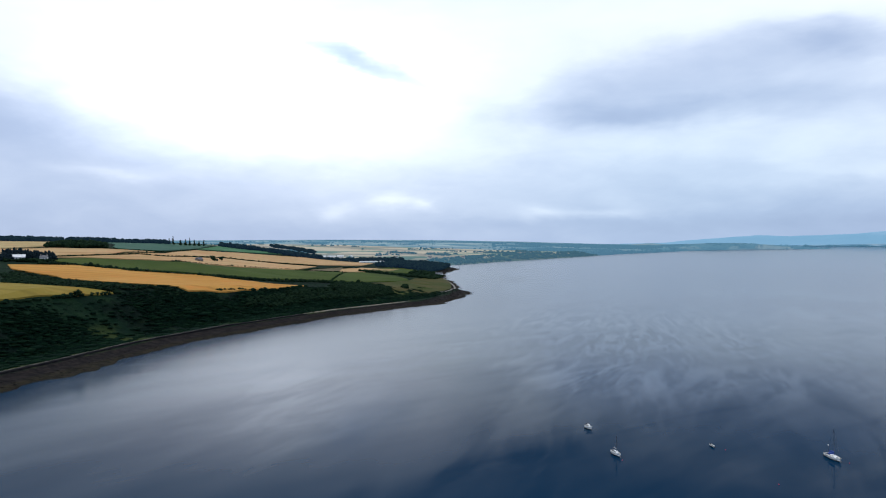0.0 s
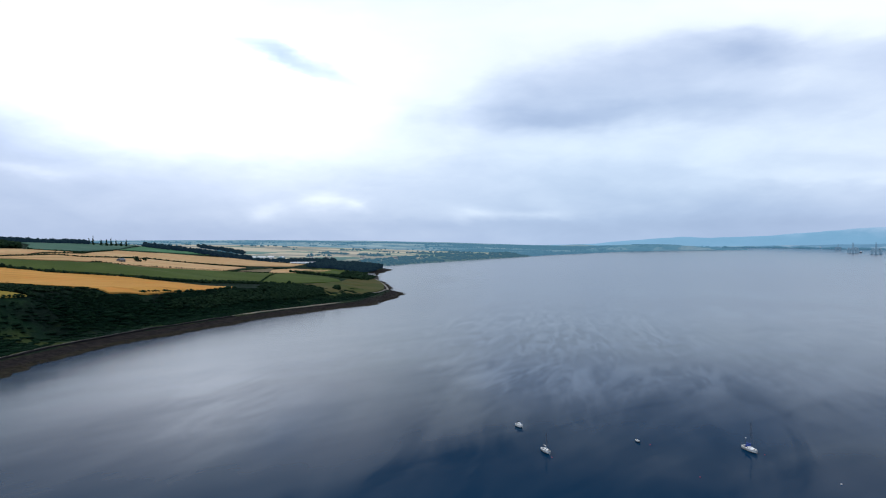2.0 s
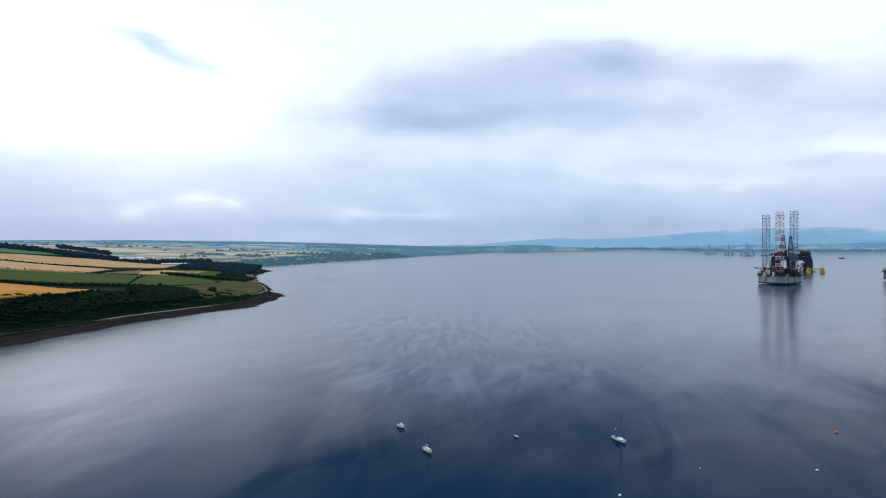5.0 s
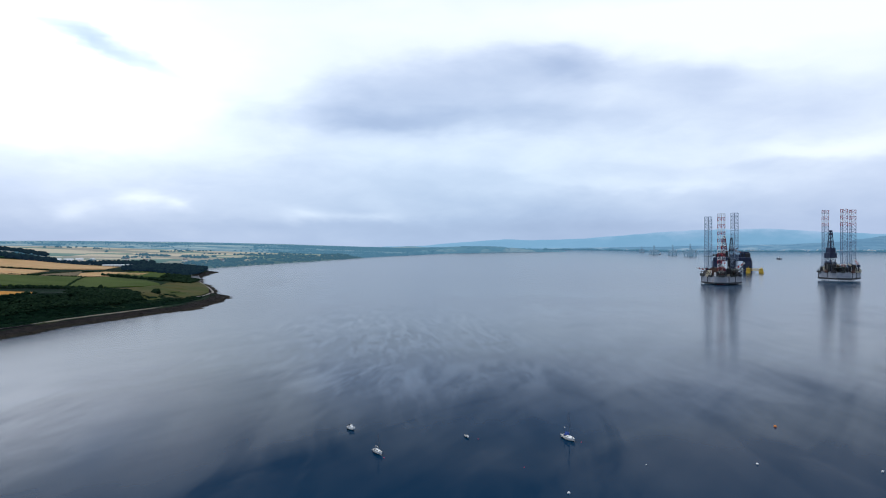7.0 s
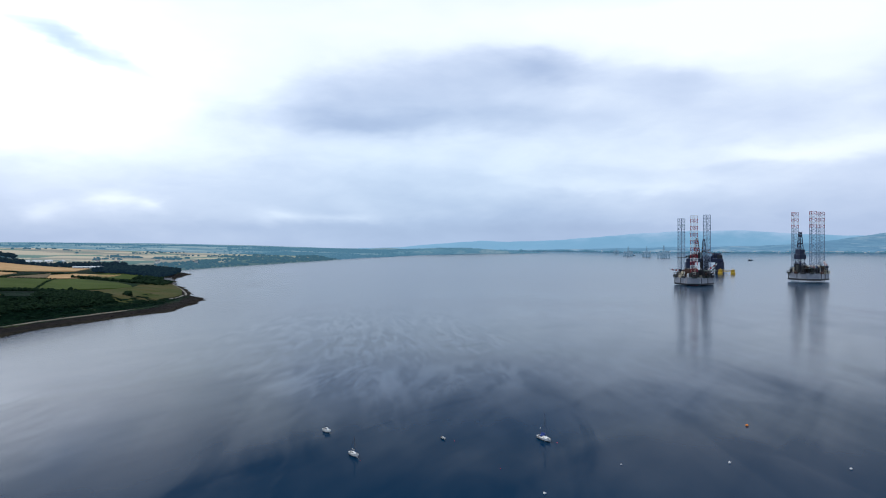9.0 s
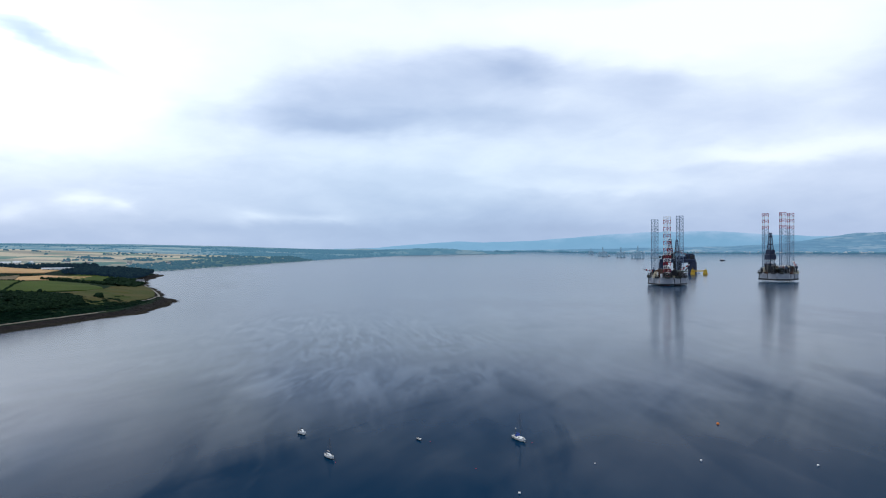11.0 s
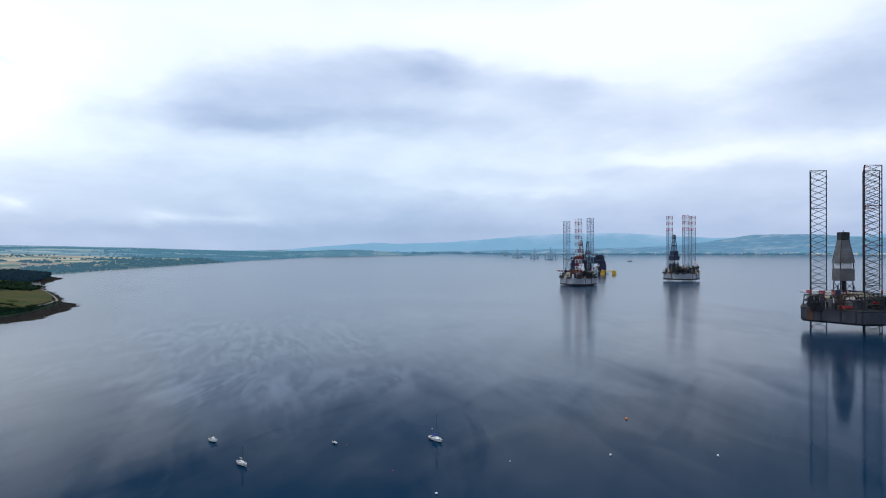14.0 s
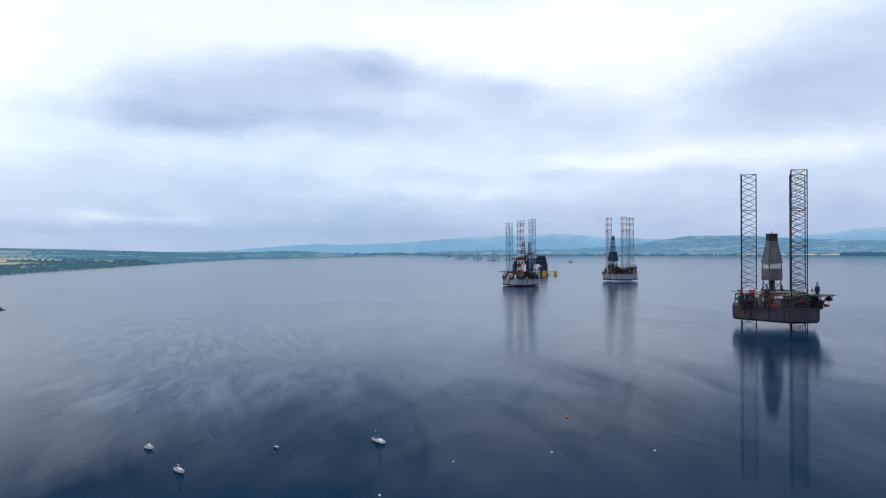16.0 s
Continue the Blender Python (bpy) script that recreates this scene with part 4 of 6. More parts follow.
def crane(parent, x, y, z, turn, reach, rise, cab, boom, up=0.0):
    """A pedestal crane with a lattice boom resting low."""
    bm = tube(bmesh.new(), (x, y, z), (x, y, z + 8 + up), 1.3, 10, 1.1)
    ped = part("crane_pedestal", bm, STEEL["dark"], parent, "dark steel crane pedestal")
    z += up
    bm = box(bmesh.new(), (x, y, z + 10), (3.4, 4.0, 4.0), turn, 0.3)
    tube(bm, (x - 1, y, z + 12), (x, y, z + 15.5), 0.3, 5)
    tube(bm, (x + 1, y, z + 12), (x, y, z + 15.5), 0.3, 5)
    part("crane_cab", bm, cab, ped, "navy crane cab with a short mast")
    bm = bmesh.new()
    c, s = math.cos(radians(turn)), math.sin(radians(turn))
    n = 6
    for j in range(n):
        f0, f1 = j / n, (j + 1) / n
        slot = j % 2
        w0 = 1.15 * (1 - 0.45 * f0)
        w1 = 1.15 * (1 - 0.45 * f1)
        for u in (-1, 1):
            for v in (-1, 1):
                tube(bm, (x + c * reach * f0 - s * u * w0, y + s * reach * f0 + c * u * w0, z + 9.5 + rise * f0 + v * w0),
                     (x + c * reach * f1 - s * u * w1, y + s * reach * f1 + c * u * w1, z + 9.5 + rise * f1 + v * w1), 0.34, 4, slot=slot)
        for u in (-1, 1):
            tube(bm, (x + c * reach * f0 - s * u * w0, y + s * reach * f0 + c * u * w0, z + 9.5 + rise * f0 - w0),
                 (x + c * reach * f1 - s * u * w1, y + s * reach * f1 + c * u * w1, z + 9.5 + rise * f1 + w1), 0.28, 4, slot=slot)
    part("boom", bm, boom, ped, "red and white lattice crane boom")


def jackup(name, x, y, heading, R, side, low, high, top, look_of, label):
    """A three-legged jack-up rig; the bow leg lies along its heading."""
    rig = thing(name, pose(x, y, 0, 0, 0, heading), label, "drilling rig", "laid-up drilling rigs")
    ring = []
    for a in (0, 120, 240):
        for d in (-19, 19):
            ring.append((look_of["reach"] * math.cos(radians(a + d)), look_of["reach"] * math.sin(radians(a + d))))
    bm = prism(bmesh.new(), ring, low + 1.4, high)
    prism(bm, ring, low, low + 1.4, 0.95)
    bmesh.ops.bevel(bm, geom=[e for e in bm.edges if abs(e.verts[0].co.z - e.verts[1].co.z) > 3], offset=1.2, segments=2, affect="EDGES")
    hull = part("hull", bm, look_of["hull"], rig, "weathered triangular steel hull")
    n = len(ring)
    # fender ribs and draught bands on the sides
    for k in range(n):
        (ax, ay), (bx, by) = ring[k], ring[(k + 1) % n]
        long = math.hypot(bx - ax, by - ay)
        t = math.degrees(math.atan2(by - ay, bx - ax))
        part("rubbing_strake", box(bmesh.new(), ((ax + bx) / 2, (ay + by) / 2, high - 0.5), (long, 0.5, 0.6), t, 0.05), look_of["trim"], hull)
        if long > 25:
            for f in (0.17, 0.34, 0.66, 0.9) if x < 600 else (0.05, 0.5):
                px, py = ax + f * (bx - ax), ay + f * (by - ay)
                part("fender", box(bmesh.new(), (px * 1.004, py * 1.004, (low + high) / 2 + 0.3), (1.1 if f != 0.17 else 5.0, 0.7, (high - low) * 0.8), t, 0.1),
                     STEEL["rust"] if f == 0.17 and x < 600 else STEEL["dark"], hull, "rust-brown plate" if f == 0.17 and x < 600 else "")
        bm = bmesh.new()
        for j in range(int(long / 3) + 1):
            f = min(1.0, j * 3 / long)
            tube(bm, (ax + f * (bx - ax), ay + f * (by - ay), high), (ax + f * (bx - ax), ay + f * (by - ay), high + 1.2), 0.07, 4)
        for h in (0.6, 1.2):
            tube(bm, (ax, ay, high + h), (bx, by, high + h), 0.07, 4)
        part("rail", bm, look_of["trim"], hull, "thin deck rail")
    part("deck", prism(bmesh.new(), [(a * 0.985, b * 0.985) for a, b in ring], high, high + 0.12), STEEL["deck"], hull, "stained deck plating")
    for k, a in enumerate((0, 120, 240)):
        lx, ly = R * math.cos(radians(a)), R * math.sin(radians(a))
        lattice_leg(rig, lx, ly, side, -5, top + look_of["taller"][k], look_of["bay"], a + 60, look_of["leg"], look_of["pattern"][k], look_of["thick"], look_of["leg_label"][k], look_of["cross"])
        for c in range(3):
            ca = radians(a + 60 + 120 * c)
            px, py = lx + side / math.sqrt(3) * math.cos(ca), ly + side / math.sqrt(3) * math.sin(ca)
            bm = box(bmesh.new(), (px, py, high + 3.2), (3.2, 3.2, 6.4), math.degrees(ca), 0.25)
            box(bm, (px, py, high + 6.9), (2.2, 2.2, 1.2), math.degrees(ca), 0.1)
            part("jacking_house", bm, STEEL["dark"], rig, "dark steel jacking frame at a leg")
        bm = lattice_tower(bmesh.new(), lx, ly, high + 0.2, high + 8.5, side * 1.05, side * 0.95, 2, 0.28)
        part("leg_guide", bm, STEEL["deck"], rig, "braced guide frame round a leg")
    # quarters and deck houses
    house = part("accommodation_block", box(bmesh.new(), look_of["house"], look_of["house_size"], 0, 0.3), look_of["house_mat"], rig, "boxy painted accommodation block")
    hx, hy, hz = look_of["house"]
    sx, sy, sz = look_of["house_size"]
    for lvl in range(int(sz // 3)):
        for k in range(int(sy // 3)):
            wy, wz = hy - sy / 2 + 1.5 + 3 * k, hz - sz / 2 + 1.7 + 3 * lvl
            for sign in (-1, 1):
                part("window", box(bmesh.new(), (hx + sign * sx / 2, wy, wz), (0.12, 1.0, 0.9)), STEEL["glass"], house)
    rnd = random.Random(int(x))
    tones = look_of["tones"]
    for k in range(look_of["clutter"]):
        a, r = rnd.uniform(0, 2 * math.pi), look_of["reach"] * math.sqrt(rnd.uniform(0.05, 0.55))
        px, py = r * math.cos(a), r * math.sin(a)
        if min(math.hypot(px - R * math.cos(radians(q)), py - R * math.sin(radians(q))) for q in (0, 120, 240)) < side * 0.75:
            continue
        w, d, h = rnd.uniform(2, 8), rnd.uniform(2, 6), rnd.uniform(2.0, look_of["pile"])
        bm = box(bmesh.new(), (px, py, high + 0.1 + h / 2), (w, d, h), rnd.uniform(0, 90), 0.15)
        if rnd.random() < 0.4:
            tube(bm, (px, py, high + h), (px, py, high + h + rnd.uniform(1, 5)), 0.25, 6)
        part("deck_unit", bm, STEEL[rnd.choice(tones)], rig)
    for k in range(look_of["pipes"]):
        a, r = rnd.uniform(0, 2 * math.pi), look_of["reach"] * rnd.uniform(0.3, 0.75)
        px, py, h = r * math.cos(a), r * math.sin(a), rnd.uniform(4, 11)
        part("vent_pipe", tube(bmesh.new(), (px, py, high), (px, py, high + h), rnd.uniform(0.15, 0.4), 6), STEEL[rnd.choice(["dark", "buff", "white", "red"])], rig)
    for k in range(look_of["frames"]):
        a, r = rnd.uniform(0, 2 * math.pi), look_of["reach"] * rnd.uniform(0.15, 0.72)
        w, h = rnd.uniform(4, 8), rnd.uniform(5, 11)
        part("deck_frame", lattice_tower(bmesh.new(), r * math.cos(a), r * math.sin(a), high, high + h, w, w * 0.9, 2, 0.16), STEEL[rnd.choice(["dark", "dark", "rust", "buff"])], rig)
    # pipe rack
    px, py = look_of["rack"]
    bm = bmesh.new()
    for j in range(9):
        tube(bm, (px - 7, py - 3 + 0.7 * j, high + 2.0 + 0.5 * (j % 3)), (px + 7, py - 3 + 0.7 * j, high + 2.0 + 0.5 * (j % 3)), 0.28, 6)
    for j in (-6, 0, 6):
        box(bm, (px + j, py, high + 0.9), (0.5, 7.5, 1.8))
    part("pipe_rack", bm, STEEL["rust"], rig, "rack of rusty drill pipe")
    # helicopter deck on struts
    px, py = look_of["heli"]
    hr, hz = look_of["heli_r"], look_of["heli_z"]
    oct8 = [(px + hr * math.cos(radians(22.5 + 45 * k)), py + hr * math.sin(radians(22.5 + 45 * k))) for k in range(8)]
    deck = part("helideck", prism(bmesh.new(), oct8, hz, hz + 0.7), STEEL["green"], rig, "dull green octagonal helicopter deck")
    bm = bmesh.new()
    for k in range(8):
        (ax, ay), (bx, by) = oct8[k], oct8[(k + 1) % 8]
        ax, ay, bx, by = px + (ax - px) * 1.09, py + (ay - py) * 1.09, px + (bx - px) * 1.09, py + (by - py) * 1.09
        tube(bm, (ax, ay, hz + 0.5), (bx, by, hz + 0.5), 0.14, 4)
        tube(bm, (ax, ay, hz + 0.5), oct8[k] + (hz + 0.2,), 0.12, 4)
    part("safety_net_frame", bm, STEEL["dark"], deck)
    for k in range(6):
        a = radians(60 * k + 15)
        qx, qy = px + hr * 0.8 * math.cos(a), py + hr * 0.8 * math.sin(a)
        m = math.hypot(qx, qy)
        f = min(1.0, look_of["reach"] * 0.78 / m)
        part("strut", tube(bmesh.new(), (qx * f, qy * f, high), (qx, qy, hz), 0.35, 6), STEEL["dark"], deck)
    for cx, cy, ct, reach, rise, up in look_of["cranes"]:
        crane(rig, cx, cy, high, ct, reach, rise, STEEL["navy"], look_of["boom"], up)
    look_of["extras"](rig, high, ring)
    look_of["derrick"](rig, high)
    return rig


def clad_derrick(rig, deck):
    """Skid floor, a clad lower box, a gap filled by a white box and a clad tapering tower."""
    x = -10.0
    beam = bmesh.new()
    for s in (-1, 1):
        box(beam, (x - 8, s * 6.5, deck + 4.0), (34, 1.6, 3.2), 0, 0.1)
    part("cantilever", beam, STEEL["buff"], rig, "pair of buff cantilever beams")
    bm = bmesh.new()
    for sx in (-1, 1):
        for sy in (-1, 1):
            tube(bm, (x + sx * 5.0, sy * 5.0, deck + 4), (x + sx * 4.4, sy * 4.4, 35), 0.4, 6)
            tube(bm, (x + sx * 5.0, sy * 5.0, deck + 12), (x - sx * 4.4, sy * 4.4, 33), 0.25, 5)
    box(bm, (x, 0, 27), (12, 12, 1.0), 0, 0.1)
    box(bm, (x, 0, deck + 8.5), (11, 11, 4), 0, 0.2)
    tube(bm, (x, 0, 27), (x, 0, 36), 1.3, 8)
    part("drill_floor", bm, STEEL["dark"], rig, "dark braced drill floor")
    tower = part("derrick", box(bmesh.new(), (x, 0, 38.9), (10.9, 10.9, 9), 0, 0.2), STEEL["clad"], rig, "tall grey clad drilling derrick")
    for sx in (-1, 1):
        for sy in (-1, 1):
            part("gap_post", tube(bmesh.new(), (x + sx * 4.8, sy * 4.8, 43.3), (x + sx * 4.8, sy * 4.8, 47.8), 0.4, 5), STEEL["dark"], tower)
    # plain white box fills the gap between the posts
    part("gap_box", box(bmesh.new(), (x, 0, 45.5), (8.4, 8.4, 4.0), 0, 0.2), STEEL["white"], tower, "white box in the derrick gap")
    q = ((-1, -1), (1, -1), (1, 1), (-1, 1))
    edges = (47.6, 52.2, 57.2, 61.4, 65.6)
    for j in range(4):
        za, zb = edges[j], edges[j + 1] - 0.12
        wa, wb = 10.9 - 5.7 * (za - 47.6) / 18, 10.9 - 5.7 * (zb - 47.6) / 18
        bm = bmesh.new()
        low = [bm.verts.new((x + a * wa / 2, b * wa / 2, za)) for a, b in q]
        up = [bm.verts.new((x + a * wb / 2, b * wb / 2, zb)) for a, b in q]
        for k in range(4):
            bm.faces.new((low[k], low[(k + 1) % 4], up[(k + 1) % 4], up[k]))
        bm.faces.new(low[::-1])
        bm.faces.new(up)
        part("cladding_band", bm, STEEL["clad"], tower)
    for a, b in q:
        part("corner_post", tube(bmesh.new(), (x + a * 5.4, b * 5.4, 47.6), (x + a * 2.6, b * 2.6, 65.6), 0.25, 5), STEEL["dark"], tower)
    part("crown_box", box(bmesh.new(), (x, 0, 67.4), (6.2, 6.2, 5.6), 0, 0.2), STEEL["dark"], tower, "dark crown housing")
    part("crown_mast", tube(bmesh.new(), (x, 0, 69.6), (x, 0, 71.6), 0.25, 6), STEEL["dark"], tower)


def open_derrick(paint, x, y, top, wide, blocks):
    def build(rig, deck):
        bm = box(bmesh.new(), (x, y, deck + 6), (wide * 1.15, wide * 1.15, 9), 0, 0.3)
        box(bm, (x - 2, y + 3, deck + 12.5), (wide * 0.9, wide * 0.6, 4), 0, 0.3)
        part("drill_floor", bm, STEEL["dark"], rig, "dark braced drill floor")
        bm = lattice_tower(bmesh.new(), x, y, deck + 10, top, wide, wide * 0.3, 8, 0.34)
        tower = part("derrick", bm, STEEL[paint], rig, f"{paint} open lattice drilling derrick")
        for z, w, h in blocks:
            part("derrick_platform", box(bmesh.new(), (x, y, z), (w, w, h), 0, 0.2), STEEL[paint], tower)
        part("crown_block", box(bmesh.new(), (x, y, top + 1), (wide * 0.36, wide * 0.36, 3), 0, 0.2), STEEL[paint], tower)
    return build


def near_extras(rig, deck, ring):
    part("deck_unit", box(box(bmesh.new(), (11, -5, 21.2), (6.5, 8.5, 4.6), 30, 0.25), (11, -5, 16.4), (5, 7, 5.0), 30, 0.2), STEEL["white"], rig, "weathered white control cabin")
    part("deck_unit", box(bmesh.new(), (3, -19, 23.6), (3, 10, 1.4), 60, 0.15), STEEL["buff"], rig, "buff walkway beam")
    for x, y, w, d, z, h, t in ((14, 3, 16, 5, 18.5, 9, 32), (18, 6, 9, 8, 17, 7, 20), (6, -24, 10, 5, 17, 6, 60), (2, -27, 7, 4, 19, 10, 60), (22, 12, 8, 9, 18.5, 10, 40), (-2, -15, 9, 9, 17, 7, 10)):
        bm = bmesh.new()
        for k in range(3):
            box(bm, (x, y, z - h / 2 + h * k / 2), (w, d, 0.5), t, 0.05)
        c, s = math.cos(radians(t)), math.sin(radians(t))
        for u in (-0.5, 0, 0.5):
            for v in (-0.5, 0.5):
                px, py = x + c * w * u - s * d * v, y + s * w * u + c * d * v
                tube(bm, (px, py, z - h / 2), (px, py, z + h / 2), 0.22, 5)
                tube(bm, (px, py, z - h / 2), (x + c * w * (u - 0.3) - s * d * v, y + s * w * (u - 0.3) + c * d * v, z + h / 2), 0.15, 4)
        box(bm, (x, y, z - h / 4), (w * 0.8, d * 0.8, h * 0.45), t, 0.2)
        part("deck_frame", bm, STEEL["dark"], rig, "dark braced deck structure")
    for px, py, pz in ((27.5, 21.0, 22.4), (21, 10, 21.5)):
        part("sponson", box(bmesh.new(), (px, py, pz), (3.4, 3.4, 2.6), 40, 0.3), STEEL["dark"], rig, "dark box under the helicopter deck")


def pair_extras(rig, deck, ring):
    n = len(ring)
    rnd = random.Random(len(ring) + int(deck * 10))
    low = deck - 10.8
    part("boot_topping", prism(bmesh.new(), [(a * 1.002, b * 1.002) for a, b in ring], low, low + 2.2), STEEL["dark"], rig, "dark weed-stained waterline band")
    for k in range(n):
        (ax, ay), (bx, by) = ring[k], ring[(k + 1) % n]
        long = math.hypot(bx - ax, by - ay)
        t = math.degrees(math.atan2(by - ay, bx - ax))
        for j in range(max(1, int(long / 11))):
            f = (j + rnd.uniform(0.25, 0.75)) / max(1, int(long / 11))
            px, py = (ax + f * (bx - ax)) * 1.03, (ay + f * (by - ay)) * 1.03
            w, h = rnd.uniform(5, 9), rnd.uniform(2.0, 4.5)
            bm = box(bmesh.new(), (px, py, deck - 0.6 + h / 2), (w, 3.4, h), t, 0.15)
            box(bm, (px, py, deck + h + rnd.uniform(0.6, 2.5)), (w * 0.7, 3.0, 0.35), t, 0.05)
            for u in (-0.32, 0.32):
                c, s = math.cos(radians(t)), math.sin(radians(t))
                tube(bm, (px + c * w * u, py + s * w * u, deck), (px + c * w * u, py + s * w * u, deck + h + 2.5), 0.2, 5)
            part("side_platform", bm, STEEL[rnd.choice(["dark", "dark", "rust", "deck", "dark", "buff"])], rig, "platform jutting over the hull side")


def leg_stage(rig, x, y, z):
    """A small service stage clamped round a leg."""
    bm = box(bmesh.new(), (x, y, z), (13, 13, 0.6), 0, 0.05)
    box(bm, (x, y + 7.5, z + 1.5), (4, 3, 3), 0, 0.1)
    for sx in (-1, 1):
        for sy in (-1, 1):
            tube(bm, (x + sx * 6.3, y + sy * 6.3, z), (x + sx * 6.3, y + sy * 6.3, z + 1.4), 0.1, 4)
    part("leg_stage", bm, STEEL["dark"], rig, "dark service stage round a leg")


def plain_leg(j):
    return 0


def red_top(n):
    return lambda j: (1 if j % 3 == 0 else 0) if j < n else 0


def striped(j):
    return 1 if j % 2 else 2


RIG_NEAR = dict(taller=(0, 0, 0), cross=False, trim=STEEL["dark"], frames=44, pile=7.0, tones=["deck", "dark", "dark", "rust", "navy", "clad", "buff", "dark", "dark", "hull_dark", "dark", "white"], reach=34.0, bay=4.6, thick=0.145, hull=STEEL["hull_dark"], leg=[STEEL["dark"], STEEL["maroon"], STEEL["white"]], pattern=[red_top(14), plain_leg, plain_leg],
                leg_label=["dark lattice leg with red bands near its top", "dark steel lattice leg", "dark steel lattice leg"],
                house=(17, 15, 17.8), house_size=(9, 12, 6.4), house_mat=STEEL["hull_dark"], clutter=120, pipes=70, rack=(-2, -14), heli=(23.8, 16.2), heli_r=10.2, heli_z=24.6,
                cranes=[(6, -13, 241.8, 24.5, 0.8, 1.2), (19, 18, 237, 8.5, -1.0, 3.5), (-3, 4, 250, 7, 1.0, 0.0)], extras=near_extras, boom=[STEEL["red"], STEEL["white"]], derrick=clad_derrick)
RIG_PAIR = dict(RIG_NEAR, cross=True, taller=(0, 2, -3), trim=STEEL["hull_pale"], pile=13.0, tones=["deck", "dark", "buff", "dark", "rust", "navy", "clad", "dark", "dark", "dark", "white", "navy", "rust"], reach=29.0, thick=0.18, bay=5.2, hull=STEEL["hull_pale"], leg=[STEEL["leg_blue"], STEEL["red"], STEEL["white"]], pattern=[striped, plain_leg, plain_leg],
                leg_label=["red and white banded lattice leg", "blue-grey lattice leg", "blue-grey lattice leg"], house=(8, 0, 16.5), house_size=(8, 18, 5), house_mat=STEEL["buff"],
                heli=(24, 22), heli_r=10, heli_z=22, rack=(-4, 12), clutter=130, pipes=46, cranes=[(-8, 18, 60, 16, 10.0, 0), (0, -20, 300, 16, 2.0, 0)], extras=pair_extras,
                derrick=open_derrick("dark", -20, 14, 66, 10, [(30, 11, 9), (36, 9, 2), (50, 7, 1.5)]))
RIG_SINGLE = dict(RIG_PAIR, taller=(0, 0, 0), reach=31.5, leg=[STEEL["leg_blue"], STEEL["red"], STEEL["white"]], pattern=[lambda j: (1 if j % 2 == 0 else 2) if j < 5 else 0] * 3,
                  leg_label=["blue-grey lattice leg with a red and white top"] * 3, heli=(-17, -17), heli_r=8.5, heli_z=21.5, house=(-3, -9, 24), house_size=(12, 22, 5), house_mat=STEEL["buff"],
                  derrick=open_derrick("navy", -15, 3, 78, 10.5, [(29, 12.0, 1.5), (40.5, 12.5, 8), (48.5, 10.0, 7.5), (62, 6.2, 1.6), (74, 4.6, 3)]), cranes=[(-6, -22, 190, 18, 3.0, 0), (16, -20, 70, 12, 10.0, 0)])

RIGC = jackup("jackup_rig", 509.0, 301.8, 241, 22.6, 12.0, 5.5, 15.6, 115.4, RIG_NEAR, "dark grey jack-up drilling rig standing on three lattice legs")
RIGA = jackup("jackup_rig", 729, 861, 229.7, 21.0, 10.0, 1.2, 12.0, 103.0, RIG_PAIR, "pale jack-up rig with one red and white leg")
RIGB = jackup("jackup_rig", 964.5, 866.5, -6, 22.5, 9.8, 2.6, 14.0, 113.0, RIG_SINGLE, "pale jack-up rig with a navy derrick and red-topped legs")

leg_stage(RIGA, -10.5, -18.2, 41)


def lifeboat(x, y, z, turn, k):
    bm = ball(bmesh.new(), (0, 0, 0), (2.3, 1.0, 0.95), 2)
    boat = thing("lifeboat", pose(x, y, z, 0, 0, turn), "red enclosed lifeboat hanging at the rig side", "lifeboat", "rig lifeboats")
    part("hull", bm, STEEL["orange"], boat)
    part("canopy", box(bmesh.new(), (-0.5, 0, 0.9), (1.8, 1.2, 0.8), 0, 0.25), STEEL["orange"], boat)
    part("davit", tube(tube(bmesh.new(), (-1.6, 0, 0.8), (-1.6, 1.2, 3.4), 0.16, 5), (1.6, 0, 0.8), (1.6, 1.2, 3.4), 0.16, 5), STEEL["dark"], boat)


